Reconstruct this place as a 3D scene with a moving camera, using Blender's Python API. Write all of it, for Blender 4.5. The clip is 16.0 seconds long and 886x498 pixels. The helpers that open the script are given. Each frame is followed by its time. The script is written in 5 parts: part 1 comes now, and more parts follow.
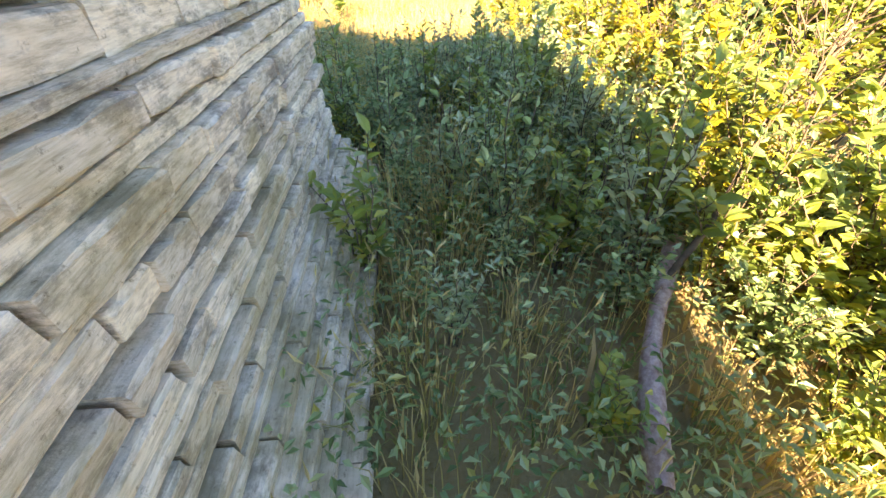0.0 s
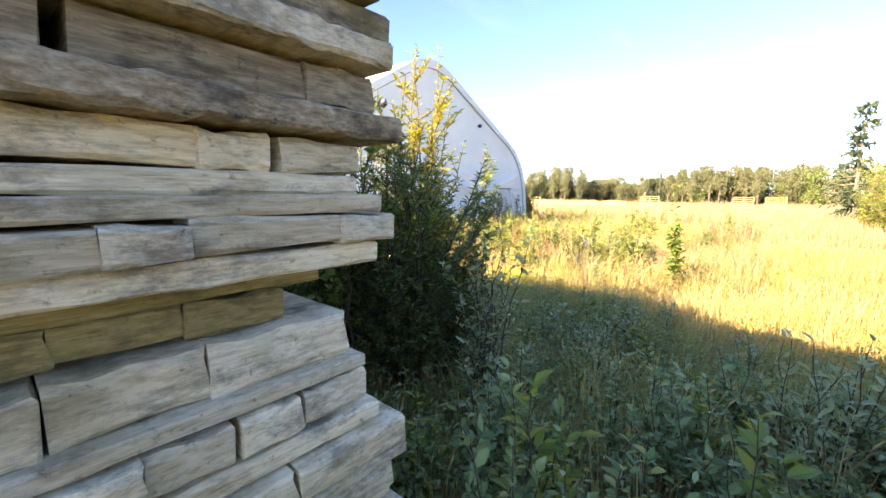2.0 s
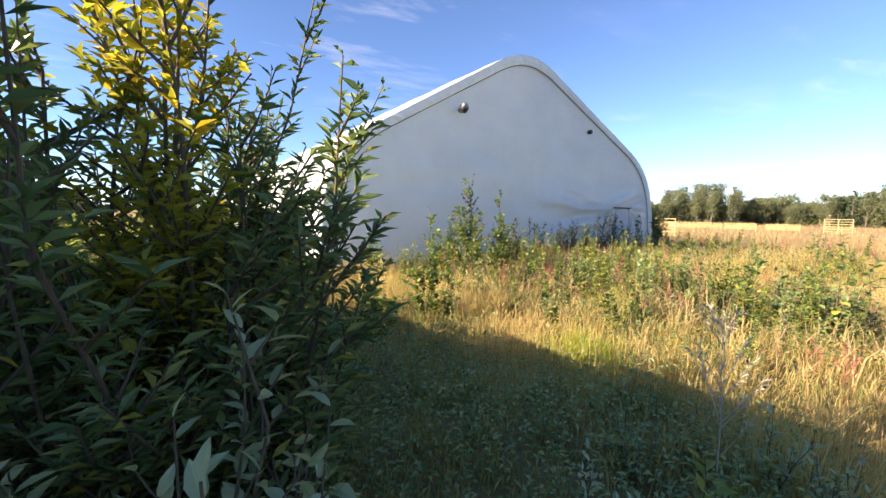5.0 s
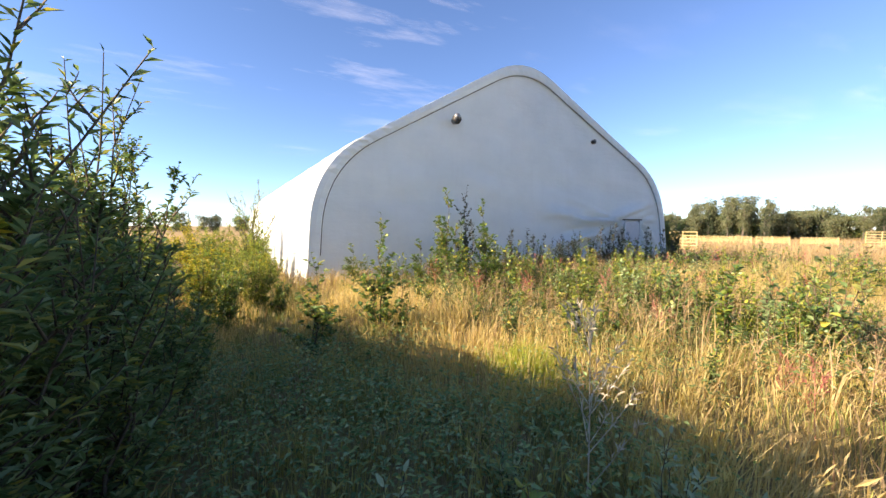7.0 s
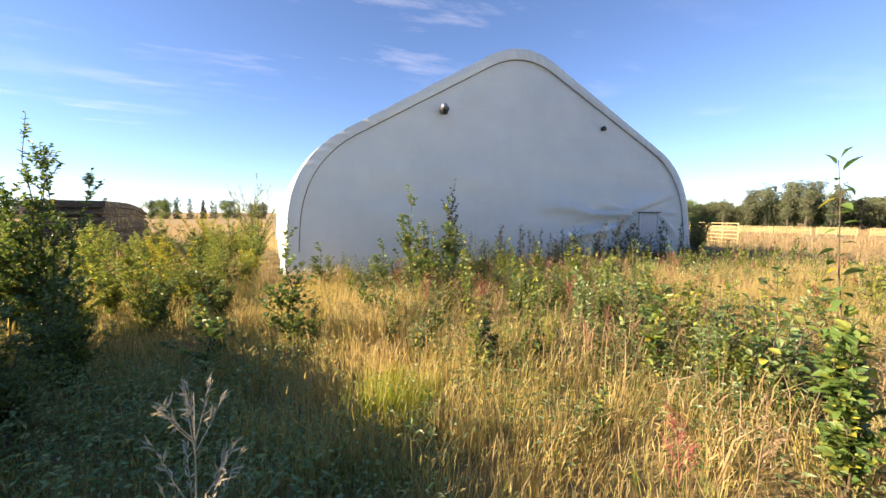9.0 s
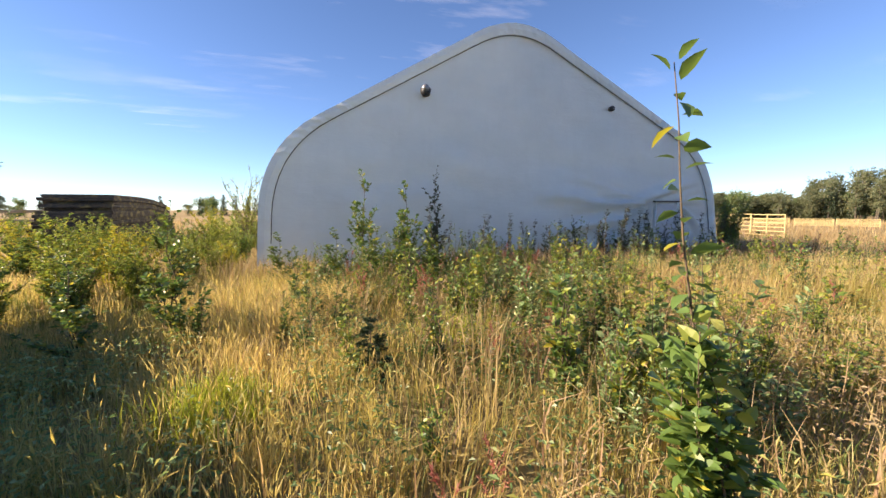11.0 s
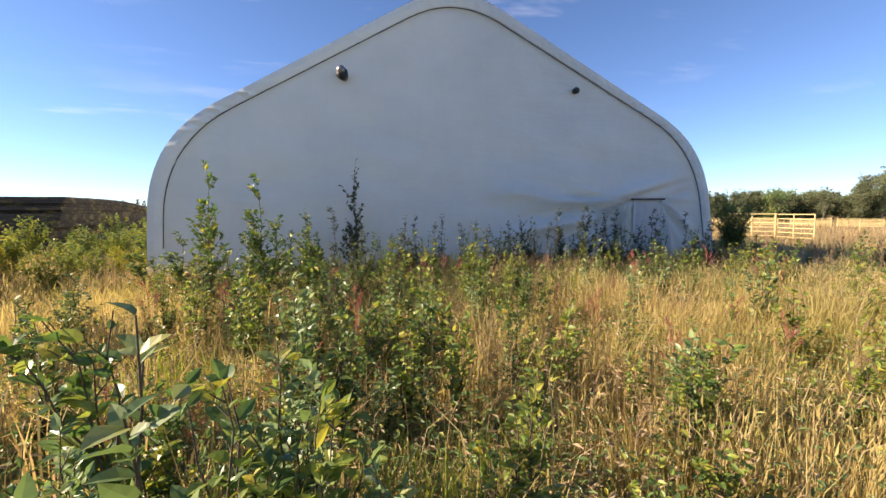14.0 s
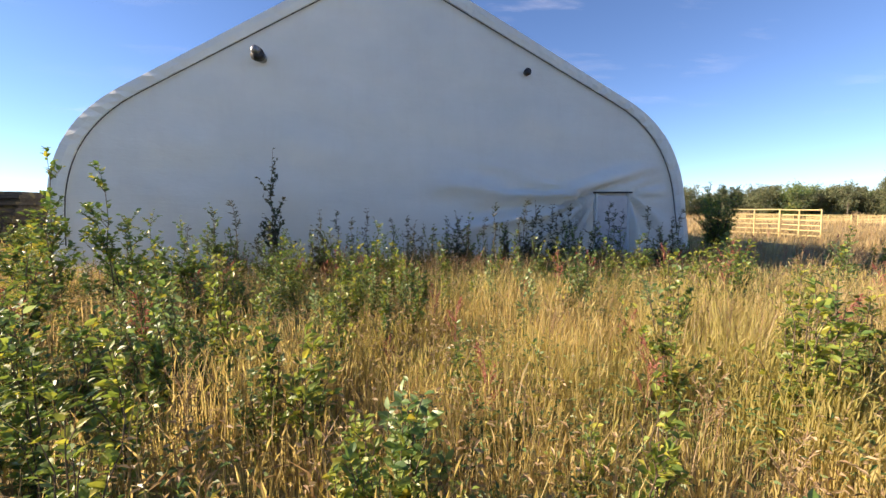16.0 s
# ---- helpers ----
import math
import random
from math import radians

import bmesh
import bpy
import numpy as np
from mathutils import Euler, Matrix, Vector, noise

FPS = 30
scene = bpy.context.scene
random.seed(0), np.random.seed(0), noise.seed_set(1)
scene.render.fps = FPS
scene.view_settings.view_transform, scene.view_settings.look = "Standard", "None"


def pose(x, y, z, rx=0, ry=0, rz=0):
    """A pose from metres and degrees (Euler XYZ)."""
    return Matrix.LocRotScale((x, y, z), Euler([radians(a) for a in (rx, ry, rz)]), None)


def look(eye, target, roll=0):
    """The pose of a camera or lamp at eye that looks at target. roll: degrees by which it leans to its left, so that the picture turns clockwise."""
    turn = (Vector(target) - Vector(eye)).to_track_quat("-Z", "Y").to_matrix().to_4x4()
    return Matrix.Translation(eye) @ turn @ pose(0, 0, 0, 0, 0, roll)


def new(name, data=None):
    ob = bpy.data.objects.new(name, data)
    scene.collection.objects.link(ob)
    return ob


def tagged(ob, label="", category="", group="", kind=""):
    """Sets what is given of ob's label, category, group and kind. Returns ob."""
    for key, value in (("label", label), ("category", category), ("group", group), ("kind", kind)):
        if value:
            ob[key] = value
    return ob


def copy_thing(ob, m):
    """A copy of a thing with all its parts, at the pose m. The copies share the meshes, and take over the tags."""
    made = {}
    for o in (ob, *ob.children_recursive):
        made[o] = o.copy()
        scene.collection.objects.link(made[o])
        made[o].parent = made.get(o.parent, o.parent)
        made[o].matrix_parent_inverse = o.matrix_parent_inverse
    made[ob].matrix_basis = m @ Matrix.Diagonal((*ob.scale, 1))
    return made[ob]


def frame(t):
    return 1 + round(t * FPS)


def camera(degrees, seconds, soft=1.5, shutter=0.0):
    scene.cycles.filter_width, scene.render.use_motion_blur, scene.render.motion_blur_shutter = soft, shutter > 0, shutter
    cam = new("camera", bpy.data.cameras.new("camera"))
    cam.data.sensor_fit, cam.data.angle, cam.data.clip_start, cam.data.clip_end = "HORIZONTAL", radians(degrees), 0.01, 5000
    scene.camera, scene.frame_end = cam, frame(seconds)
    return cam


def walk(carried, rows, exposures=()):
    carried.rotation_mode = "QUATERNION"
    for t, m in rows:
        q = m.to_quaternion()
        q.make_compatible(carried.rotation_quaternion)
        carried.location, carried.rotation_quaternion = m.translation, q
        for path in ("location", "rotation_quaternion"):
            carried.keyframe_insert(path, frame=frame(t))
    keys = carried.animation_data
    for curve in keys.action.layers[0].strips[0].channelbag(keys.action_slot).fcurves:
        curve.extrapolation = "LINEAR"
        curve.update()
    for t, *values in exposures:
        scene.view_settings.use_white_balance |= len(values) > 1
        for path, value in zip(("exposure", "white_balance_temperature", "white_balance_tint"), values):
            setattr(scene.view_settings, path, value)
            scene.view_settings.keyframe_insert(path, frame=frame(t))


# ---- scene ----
cam = camera(95.4, 16.0)
PATH = [
    (0, (-13.96, -11.084, 1.545), (-12.378, -11.238, 0.333), 0.2),
    (0.5, (-13.359, -11.196, 1.585), (-11.703, -11.275, 0.466), 3.0),
    (1, (-12.777, -11.206, 1.627), (-11.013, -10.928, 0.726), 2.2),
    (1.5, (-12.241, -11.267, 1.727), (-10.536, -10.395, 1.151), 1.6),
    (2, (-11.75, -11.29, 1.754), (-10.244, -10.005, 1.47), 0.5),
    (2.5, (-11.193, -11.34, 1.794), (-9.837, -9.876, 1.661), 1.0),
    (3, (-10.738, -11.361, 1.755), (-9.48, -9.808, 1.675), 1.0),
    (3.2, (-10.538, -11.3, 1.755), (-9.316, -9.719, 1.68), 0.9),
    (5.3, (-9.065, -10.348, 1.688), (-8.001, -8.666, 1.49), 0.8),
    (5.5, (-9.019, -10.346, 1.671), (-7.943, -8.672, 1.479), 0.5),
    (6, (-8.941, -10.433, 1.645), (-7.856, -8.759, 1.497), 0.4),
    (6.5, (-8.76, -10.581, 1.601), (-7.718, -8.877, 1.493), 0.4),
    (7, (-8.218, -10.652, 1.558), (-7.256, -8.902, 1.45), 0.3),
    (7.5, (-7.779, -10.706, 1.693), (-6.89, -8.919, 1.561), 0.2),
    (8, (-7.359, -10.783, 1.696), (-6.536, -8.967, 1.539), -0.0),
    (8.5, (-6.971, -10.841, 1.741), (-6.182, -9.011, 1.573), -0.1),
    (9, (-6.564, -10.975, 1.822), (-5.794, -9.138, 1.647), 0.3),
    (11.3, (-4.519, -10.836, 1.606), (-3.952, -8.927, 1.414), -0.1),
    (11.5, (-4.304, -10.836, 1.59), (-3.744, -8.924, 1.416), -0.1),
    (12, (-3.845, -10.742, 1.595), (-3.3, -8.823, 1.449), -0.0),
    (12.5, (-3.369, -10.57, 1.67), (-2.842, -8.645, 1.536), -0.0),
    (13, (-2.915, -10.417, 1.614), (-2.426, -8.482, 1.495), -0.3),
    (13.5, (-2.451, -10.141, 1.607), (-1.995, -8.2, 1.46), -0.4),
    (14, (-1.909, -10.037, 1.601), (-1.472, -8.094, 1.414), -0.4),
    (14.5, (-1.434, -9.939, 1.619), (-0.994, -8.0, 1.395), -0.2),
    (15, (-0.926, -9.781, 1.606), (-0.47, -7.846, 1.379), -0.3),
    (15.5, (-0.418, -9.72, 1.552), (0.007, -7.778, 1.339), -0.4),
    (16, (0.172, -9.547, 1.547), (0.527, -7.59, 1.342), -0.4),
]
walk(cam, [(t, look(eye, target, roll)) for t, eye, target, roll in PATH],
     exposures=[(0.0, 3.4, 8600, 23), (1.2, 3.4, 8600, 23), (1.8, 3.0, 8300, 23), (2.4, 2.4, 7700, 20), (3.0, 2.0, 7250, 19),
                (5.3, 1.8, 7300, 19), (9.0, 1.68, 7500, 20), (12.0, 1.38, 7150, 19), (14.0, 1.36, 7150, 19), (16.0, 1.4, 7150, 19)])

# ---- sky, sun ----
SUN_FROM = Vector((-1.0, 0.2, 0.462)).normalized()
SUN_ELEV = math.asin(SUN_FROM.z)
SUN_AZ = math.atan2(SUN_FROM.x, SUN_FROM.y)
world = bpy.data.worlds.new("world")
scene.world = world
world.use_nodes = True
wn = world.node_tree
sky = wn.nodes.new("ShaderNodeTexSky")
sky.sky_type = 'NISHITA'
sky.sun_disc = False
sky.sun_elevation = SUN_ELEV
sky.sun_rotation = SUN_AZ
sky.altitude = 200
sky.air_density = 0.75
sky.dust_density = 0.0
sky.ozone_density = 6.0
wn.links.new(sky.outputs[0], wn.nodes["Background"].inputs[0])
wn.nodes["Background"].inputs[1].default_value = 0.09
sun_data = bpy.data.lights.new("sun", 'SUN')
sun_data.energy = 5.0
sun_data.angle = radians(0.5)
sun_data.color = (1.0, 0.87, 0.68)
sun = new("sun", sun_data)
sun.matrix_world = look(SUN_FROM * 50, (0, 0, 0))


# ---- materials ----
def mat(name):
    m = bpy.data.materials.new(name)
    m.use_nodes = True
    nt = m.node_tree
    return m, nt, nt.nodes["Principled BSDF"], nt.nodes["Material Output"]


def add(nt, kind, **values):
    n = nt.nodes.new(kind)
    for k, v in values.items():
        n.inputs[k.replace("_", " ")].default_value = v
    return n


def ramp(nt, fac, stops):
    r = nt.nodes.new("ShaderNodeValToRGB")
    el = r.color_ramp.elements
    while len(el) < len(stops):
        el.new(0.5)
    for e, (p, c) in zip(el, stops):
        e.position, e.color = p, (*c, 1)
    nt.links.new(fac, r.inputs[0])
    return r.outputs[0]


def mixc(nt, fac, a, b, blend='MIX'):
    m = nt.nodes.new("ShaderNodeMix")
    m.data_type, m.blend_type = 'RGBA', blend
    for sock, v in ((m.inputs[0], fac), (m.inputs[6], a), (m.inputs[7], b)):
        if hasattr(v, "is_linked"):
            nt.links.new(v, sock)
        else:
            sock.default_value = v if isinstance(v, (int, float)) else (*v, 1)
    return m.outputs[2]


def noise_tex(nt, scale, detail=4, rough=0.6, coords="Object", stretch=None):
    tc = nt.nodes.new("ShaderNodeTexCoord")
    out = tc.outputs[coords]
    if stretch:
        mp = nt.nodes.new("ShaderNodeMapping")
        mp.inputs["Scale"].default_value = stretch
        nt.links.new(out, mp.inputs[0])
        out = mp.outputs[0]
    n = add(nt, "ShaderNodeTexNoise", Scale=scale, Detail=detail, Roughness=rough)
    nt.links.new(out, n.inputs["Vector"])
    return n.outputs["Fac"]


def world_noise(nt, scale, detail=4, rough=0.6, stretch=None):
    g = nt.nodes.new("ShaderNodeNewGeometry")
    out = g.outputs["Position"]
    if stretch:
        mp = nt.nodes.new("ShaderNodeMapping")
        mp.inputs["Scale"].default_value = stretch
        nt.links.new(out, mp.inputs[0])
        out = mp.outputs[0]
    n = add(nt, "ShaderNodeTexNoise", Scale=scale, Detail=detail, Roughness=rough)
    nt.links.new(out, n.inputs["Vector"])
    return n.outputs["Fac"]


def bump(nt, fac, strength, distance, b):
    n = nt.nodes.new("ShaderNodeBump")
    n.inputs["Strength"].default_value, n.inputs["Distance"].default_value = strength, distance
    nt.links.new(fac, n.inputs["Height"])
    nt.links.new(n.outputs[0], b.inputs["Normal"])


def leafy(name, stops, translucent=0.45, rough=0.5, patch=None, patch_scale=0.4):
    """Foliage: colour varies from leaf to leaf, light passes through; patch: a second colour in wide drifts."""
    m, nt, b, out = mat(name)
    g = nt.nodes.new("ShaderNodeNewGeometry")
    col = ramp(nt, g.outputs["Random Per Island"], stops)
    if patch:
        f = ramp(nt, world_noise(nt, patch_scale, 3), [(0.42, (0, 0, 0)), (0.62, (1, 1, 1))])
        col = mixc(nt, f, col, mixc(nt, 0.7, col, patch))
    nt.links.new(col, b.inputs["Base Color"])
    b.inputs["Roughness"].default_value = rough
    b.inputs["Specular IOR Level"].default_value = 0.5
    tr = nt.nodes.new("ShaderNodeBsdfTranslucent")
    nt.links.new(mixc(nt, 0.5, col, mixc(nt, 1.0, col, (1.0, 0.95, 0.45), 'MULTIPLY')), tr.inputs[0])
    mx = nt.nodes.new("ShaderNodeMixShader")
    mx.inputs[0].default_value = translucent
    nt.links.new(b.outputs[0], mx.inputs[1])
    nt.links.new(tr.outputs[0], mx.inputs[2])
    nt.links.new(mx.outputs[0], out.inputs[0])
    return m


M = {}
M["dry_grass"] = leafy("dry_grass", [(0.0, (0.48, 0.36, 0.14)), (0.35, (0.66, 0.52, 0.22)), (0.7, (0.8, 0.67, 0.34)), (0.92, (0.55, 0.38, 0.2)), (1.0, (0.46, 0.46, 0.13))], 0.55, 0.6, (0.44, 0.4, 0.12), 0.35)
M["green_grass"] = leafy("green_grass", [(0.0, (0.13, 0.2, 0.05)), (0.5, (0.24, 0.32, 0.09)), (1.0, (0.46, 0.4, 0.15))], 0.42, 0.5, (0.4, 0.3, 0.13), 1.5)
M["far_grass"] = leafy("far_grass", [(0.0, (0.4, 0.29, 0.14)), (0.4, (0.56, 0.42, 0.2)), (0.75, (0.66, 0.53, 0.28)), (1.0, (0.44, 0.27, 0.18))], 0.5, 0.6, (0.3, 0.22, 0.12), 0.16)
M["lime_grass"] = leafy("lime_grass", [(0.0, (0.25, 0.34, 0.04)), (1.0, (0.45, 0.46, 0.07))], 0.5, 0.5)
M["brown_weed"] = leafy("brown_weed", [(0.0, (0.26, 0.17, 0.09)), (0.5, (0.42, 0.3, 0.17)), (1.0, (0.55, 0.43, 0.27))], 0.35, 0.7)
M["pale_weed"] = leafy("pale_weed", [(0.0, (0.5, 0.45, 0.34)), (1.0, (0.68, 0.62, 0.5))], 0.3, 0.7)
M["pink_weed"] = leafy("pink_weed", [(0.0, (0.35, 0.1, 0.08)), (0.6, (0.5, 0.2, 0.16)), (1.0, (0.55, 0.3, 0.22))], 0.35, 0.6)
M["willow_leaf"] = leafy("willow_leaf", [(0.0, (0.08, 0.15, 0.05)), (0.5, (0.16, 0.25, 0.09)), (0.85, (0.27, 0.34, 0.14)), (1.0, (0.45, 0.413, 0.075))], 0.4, 0.42)
M["silver_leaf"] = leafy("silver_leaf", [(0.0, (0.3, 0.38, 0.2)), (0.6, (0.42, 0.5, 0.28)), (1.0, (0.5, 0.52, 0.25))], 0.38, 0.35)
M["yellow_leaf"] = leafy("yellow_leaf", [(0.0, (0.22, 0.27, 0.04)), (0.5, (0.42, 0.42, 0.05)), (1.0, (0.6, 0.46, 0.05))], 0.5, 0.45)
M["poplar_leaf"] = leafy("poplar_leaf", [(0.0, (0.075, 0.150, 0.044)), (0.6, (0.150, 0.250, 0.062)), (0.9, (0.312, 0.362, 0.075)), (1.0, (0.562, 0.475, 0.062))], 0.42, 0.4)
M["lime_leaf"] = leafy("lime_leaf", [(0.0, (0.14, 0.22, 0.05)), (0.6, (0.27, 0.35, 0.07)), (1.0, (0.48, 0.44, 0.07))], 0.45, 0.45)
# leaf colour darkened for plants in the hall's shadow strip
M["shaded_leaf"] = leafy("shaded_leaf", [(0.0, (0.035, 0.06, 0.03)), (0.6, (0.06, 0.085, 0.04)), (1.0, (0.12, 0.1, 0.05))], 0.3, 0.45)
M["needle"] = leafy("needle", [(0.0, (0.025, 0.05, 0.025)), (0.7, (0.05, 0.085, 0.04)), (1.0, (0.08, 0.11, 0.045))], 0.2, 0.6)
M["far_leaf"] = leafy("far_leaf", [(0.0, (0.09, 0.12, 0.06)), (0.6, (0.14, 0.17, 0.085)), (1.0, (0.22, 0.21, 0.1))], 0.25, 0.6)
M["herb_leaf"] = leafy("herb_leaf", [(0.0, (0.13, 0.22, 0.08)), (0.5, (0.26, 0.38, 0.16)), (0.9, (0.42, 0.52, 0.26)), (1.0, (0.58, 0.5, 0.12))], 0.45, 0.36)


def bark(name, a, c):
    m, nt, b, out = mat(name)
    nt.links.new(ramp(nt, noise_tex(nt, 30, 5, 0.7), [(0.3, a), (0.7, c)]), b.inputs["Base Color"])
    b.inputs["Roughness"].default_value = 0.85
    bump(nt, noise_tex(nt, 90, 4), 0.5, 0.003, b)
    return m


M["stem"] = bark("stem_bark", (0.07, 0.05, 0.035), (0.16, 0.12, 0.07))
M["green_stem"] = bark("green_stem", (0.12, 0.12, 0.05), (0.22, 0.16, 0.08))
M["trunk"] = bark("trunk_bark", (0.09, 0.07, 0.055), (0.2, 0.17, 0.14))
M["birch"] = bark("birch_bark", (0.24, 0.13, 0.1), (0.58, 0.45, 0.37))


def old_wood(name, low, mid, high, moss):
    """Weathered sawn timber: grain along the board, grey patches, dark stains, each board its own tone."""
    m, nt, b, out = mat(name)
    g1 = noise_tex(nt, 14, 6, 0.65, stretch=(1.0, 1.0, 9.0))
    col = ramp(nt, g1, [(0.25, low), (0.5, mid), (0.75, high)])
    oi = nt.nodes.new("ShaderNodeObjectInfo")
    tone = ramp(nt, oi.outputs["Random"], [(0.0, (0.78, 0.75, 0.7)), (0.5, (0.97, 0.95, 0.92)), (1.0, (1.12, 1.08, 1.0))])
    col = mixc(nt, 1.0, col, tone, 'MULTIPLY')
    st = ramp(nt, world_noise(nt, 6.0, 7, 0.75, (0.7, 1, 1.6)), [(0.5, (0, 0, 0)), (0.62, (1, 1, 1))])
    col = mixc(nt, mixc(nt, 1.0, st, (0.74, 0.74, 0.74), 'MULTIPLY'), col, moss)
    ol = ramp(nt, world_noise(nt, 2.2, 4, 0.6), [(0.5, (0, 0, 0)), (0.66, (0.6, 0.6, 0.6))])
    col = mixc(nt, ol, col, (0.3, 0.24, 0.1))
    kn = ramp(nt, world_noise(nt, 38.0, 5, 0.7), [(0.28, (1, 1, 1)), (0.4, (0, 0, 0))])
    col = mixc(nt, kn, col, mixc(nt, 1.0, col, (0.4, 0.36, 0.32), 'MULTIPLY'))
    fine = ramp(nt, noise_tex(nt, 75, 5, 0.7, stretch=(0.16, 1.0, 1.6)), [(0.3, (0.74, 0.71, 0.66)), (0.5, (1.05, 1.04, 1.02)), (0.7, (1.15, 1.14, 1.12))])
    col = mixc(nt, 1.0, col, fine, 'MULTIPLY')
    nt.links.new(col, b.inputs["Base Color"])
    b.inputs["Roughness"].default_value = 0.9
    b.inputs["Specular IOR Level"].default_value = 0.2
    bump(nt, noise_tex(nt, 60, 6, 0.75, stretch=(0.35, 0.35, 3.0)), 0.9, 0.006, b)
    return m


M["board"] = old_wood("weathered_board", (0.46, 0.39, 0.27), (0.74, 0.66, 0.5), (0.86, 0.8, 0.66), (0.17, 0.15, 0.12))
# olive wood, darkened with the shade of the recess it lies in
M["shaded_olive_board"] = old_wood("shaded_olive_board", (0.18, 0.14, 0.06), (0.34, 0.27, 0.12), (0.48, 0.4, 0.22), (0.08, 0.065, 0.04))
M["brown_board"] = old_wood("brown_board", (0.14, 0.11, 0.08), (0.32, 0.26, 0.18), (0.52, 0.45, 0.34), (0.06, 0.05, 0.04))
M["dark_board"] = old_wood("dark_board", (0.15, 0.125, 0.1), (0.26, 0.22, 0.18), (0.38, 0.34, 0.29), (0.08, 0.07, 0.06))
# near-black copy of the board: the far stack's shade is put into it
M["shaded_board"] = old_wood("shaded_dark_board", (0.05, 0.045, 0.04), (0.085, 0.075, 0.065), (0.13, 0.115, 0.1), (0.035, 0.03, 0.03))
M["fence_wood"] = old_wood("fence_wood", (0.25, 0.2, 0.15), (0.42, 0.35, 0.27), (0.55, 0.48, 0.4), (0.14, 0.12, 0.1))

# fabric of the hall
m, nt, b, out = mat("hall_fabric")
col = ramp(nt, world_noise(nt, 0.5, 4, 0.6, (1, 1, 1.6)), [(0.3, (0.64, 0.71, 0.73)), (0.7, (0.74, 0.8, 0.81))])
col = mixc(nt, ramp(nt, world_noise(nt, 3.0, 6, 0.7, (1, 1, 0.18)), [(0.5, (0, 0, 0)), (0.85, (0.13, 0.13, 0.13))]), col, (0.45, 0.45, 0.44))
nt.links.new(col, b.inputs["Base Color"])
b.inputs["Roughness"].default_value = 0.55
bump(nt, world_noise(nt, 1.6, 6, 0.62, (1, 1, 2.6)), 0.5, 0.06, b)
tl = nt.nodes.new("ShaderNodeBsdfTranslucent")
nt.links.new(col, tl.inputs[0])
mx = nt.nodes.new("ShaderNodeMixShader")
mx.inputs[0].default_value = 0.27
nt.links.new(b.outputs[0], mx.inputs[1])
nt.links.new(tl.outputs[0], mx.inputs[2])
nt.links.new(mx.outputs[0], out.inputs[0])
M["fabric"] = m
m, nt, b, out = mat("door_paint")
nt.links.new(ramp(nt, noise_tex(nt, 5), [(0.3, (0.45, 0.47, 0.5)), (0.7, (0.54, 0.56, 0.58))]), b.inputs["Base Color"])
b.inputs["Roughness"].default_value = 0.4
M["door"] = m


def plain(name, a, c, rough=0.5, metal=0.0, scale=20):
    m, nt, b, out = mat(name)
    nt.links.new(ramp(nt, noise_tex(nt, scale, 5), [(0.3, a), (0.7, c)]), b.inputs["Base Color"])
    b.inputs["Roughness"].default_value, b.inputs["Metallic"].default_value = rough, metal
    bump(nt, noise_tex(nt, scale * 4), 0.2, 0.002, b)
    return m


M["rope"] = plain("dark_rope", (0.03, 0.03, 0.035), (0.06, 0.06, 0.06), 0.8)
M["black"] = plain("black_plastic", (0.015, 0.015, 0.017), (0.03, 0.03, 0.03), 0.5)
M["grey_metal"] = plain("grey_metal", (0.18, 0.18, 0.19), (0.34, 0.34, 0.34), 0.4, 0.7)
M["yellow_paint"] = plain("yellow_pipe", (0.5, 0.4, 0.17), (0.62, 0.52, 0.26), 0.5, 0.0, 6)

# ground
m, nt, b, out = mat("field_soil")
c1 = ramp(nt, world_noise(nt, 0.8, 6, 0.7), [(0.3, (0.15, 0.12, 0.06)), (0.5, (0.3, 0.23, 0.11)), (0.7, (0.18, 0.17, 0.07))])
far = ramp(nt, world_noise(nt, 0.08, 5, 0.65), [(0.35, (0.28, 0.21, 0.1)), (0.55, (0.36, 0.27, 0.14)), (0.75, (0.2, 0.18, 0.08))])
g = nt.nodes.new("ShaderNodeNewGeometry")
ln = nt.nodes.new("ShaderNodeVectorMath")
ln.operation = 'LENGTH'
nt.links.new(g.outputs["Position"], ln.inputs[0])
mr = add(nt, "ShaderNodeMapRange", From_Min=22.0, From_Max=40.0)
nt.links.new(ln.outputs["Value"], mr.inputs["Value"])
nt.links.new(mixc(nt, mr.outputs[0], c1, far), b.inputs["Base Color"])
b.inputs["Roughness"].default_value = 1.0
b.inputs["Specular IOR Level"].default_value = 0.1
bump(nt, world_noise(nt, 9, 6, 0.75), 0.8, 0.05, b)
M["soil"] = m

# thin cloud
m, nt, b, out = mat("thin_cloud")
wisp = ramp(nt, world_noise(nt, 0.0022, 7, 0.62, (0.55, 1.5, 1)), [(0.52, (0, 0, 0)), (0.9, (0.5, 0.5, 0.5))])
wide = ramp(nt, world_noise(nt, 0.0007, 3, 0.5), [(0.46, (0, 0, 0)), (0.7, (0.8, 0.8, 0.8))])
fac = mixc(nt, 1.0, wisp, wide, 'MULTIPLY')
tp = nt.nodes.new("ShaderNodeBsdfTransparent")
tl = nt.nodes.new("ShaderNodeBsdfTranslucent")
tl.inputs[0].default_value = (0.95, 0.95, 0.95, 1)
mx = nt.nodes.new("ShaderNodeMixShader")
nt.links.new(fac, mx.inputs[0])
nt.links.new(tp.outputs[0], mx.inputs[1])
nt.links.new(tl.outputs[0], mx.inputs[2])
nt.links.new(mx.outputs[0], out.inputs[0])
M["cloud"] = m


# ---- mesh helpers ----
RNG = np.random.default_rng(7)


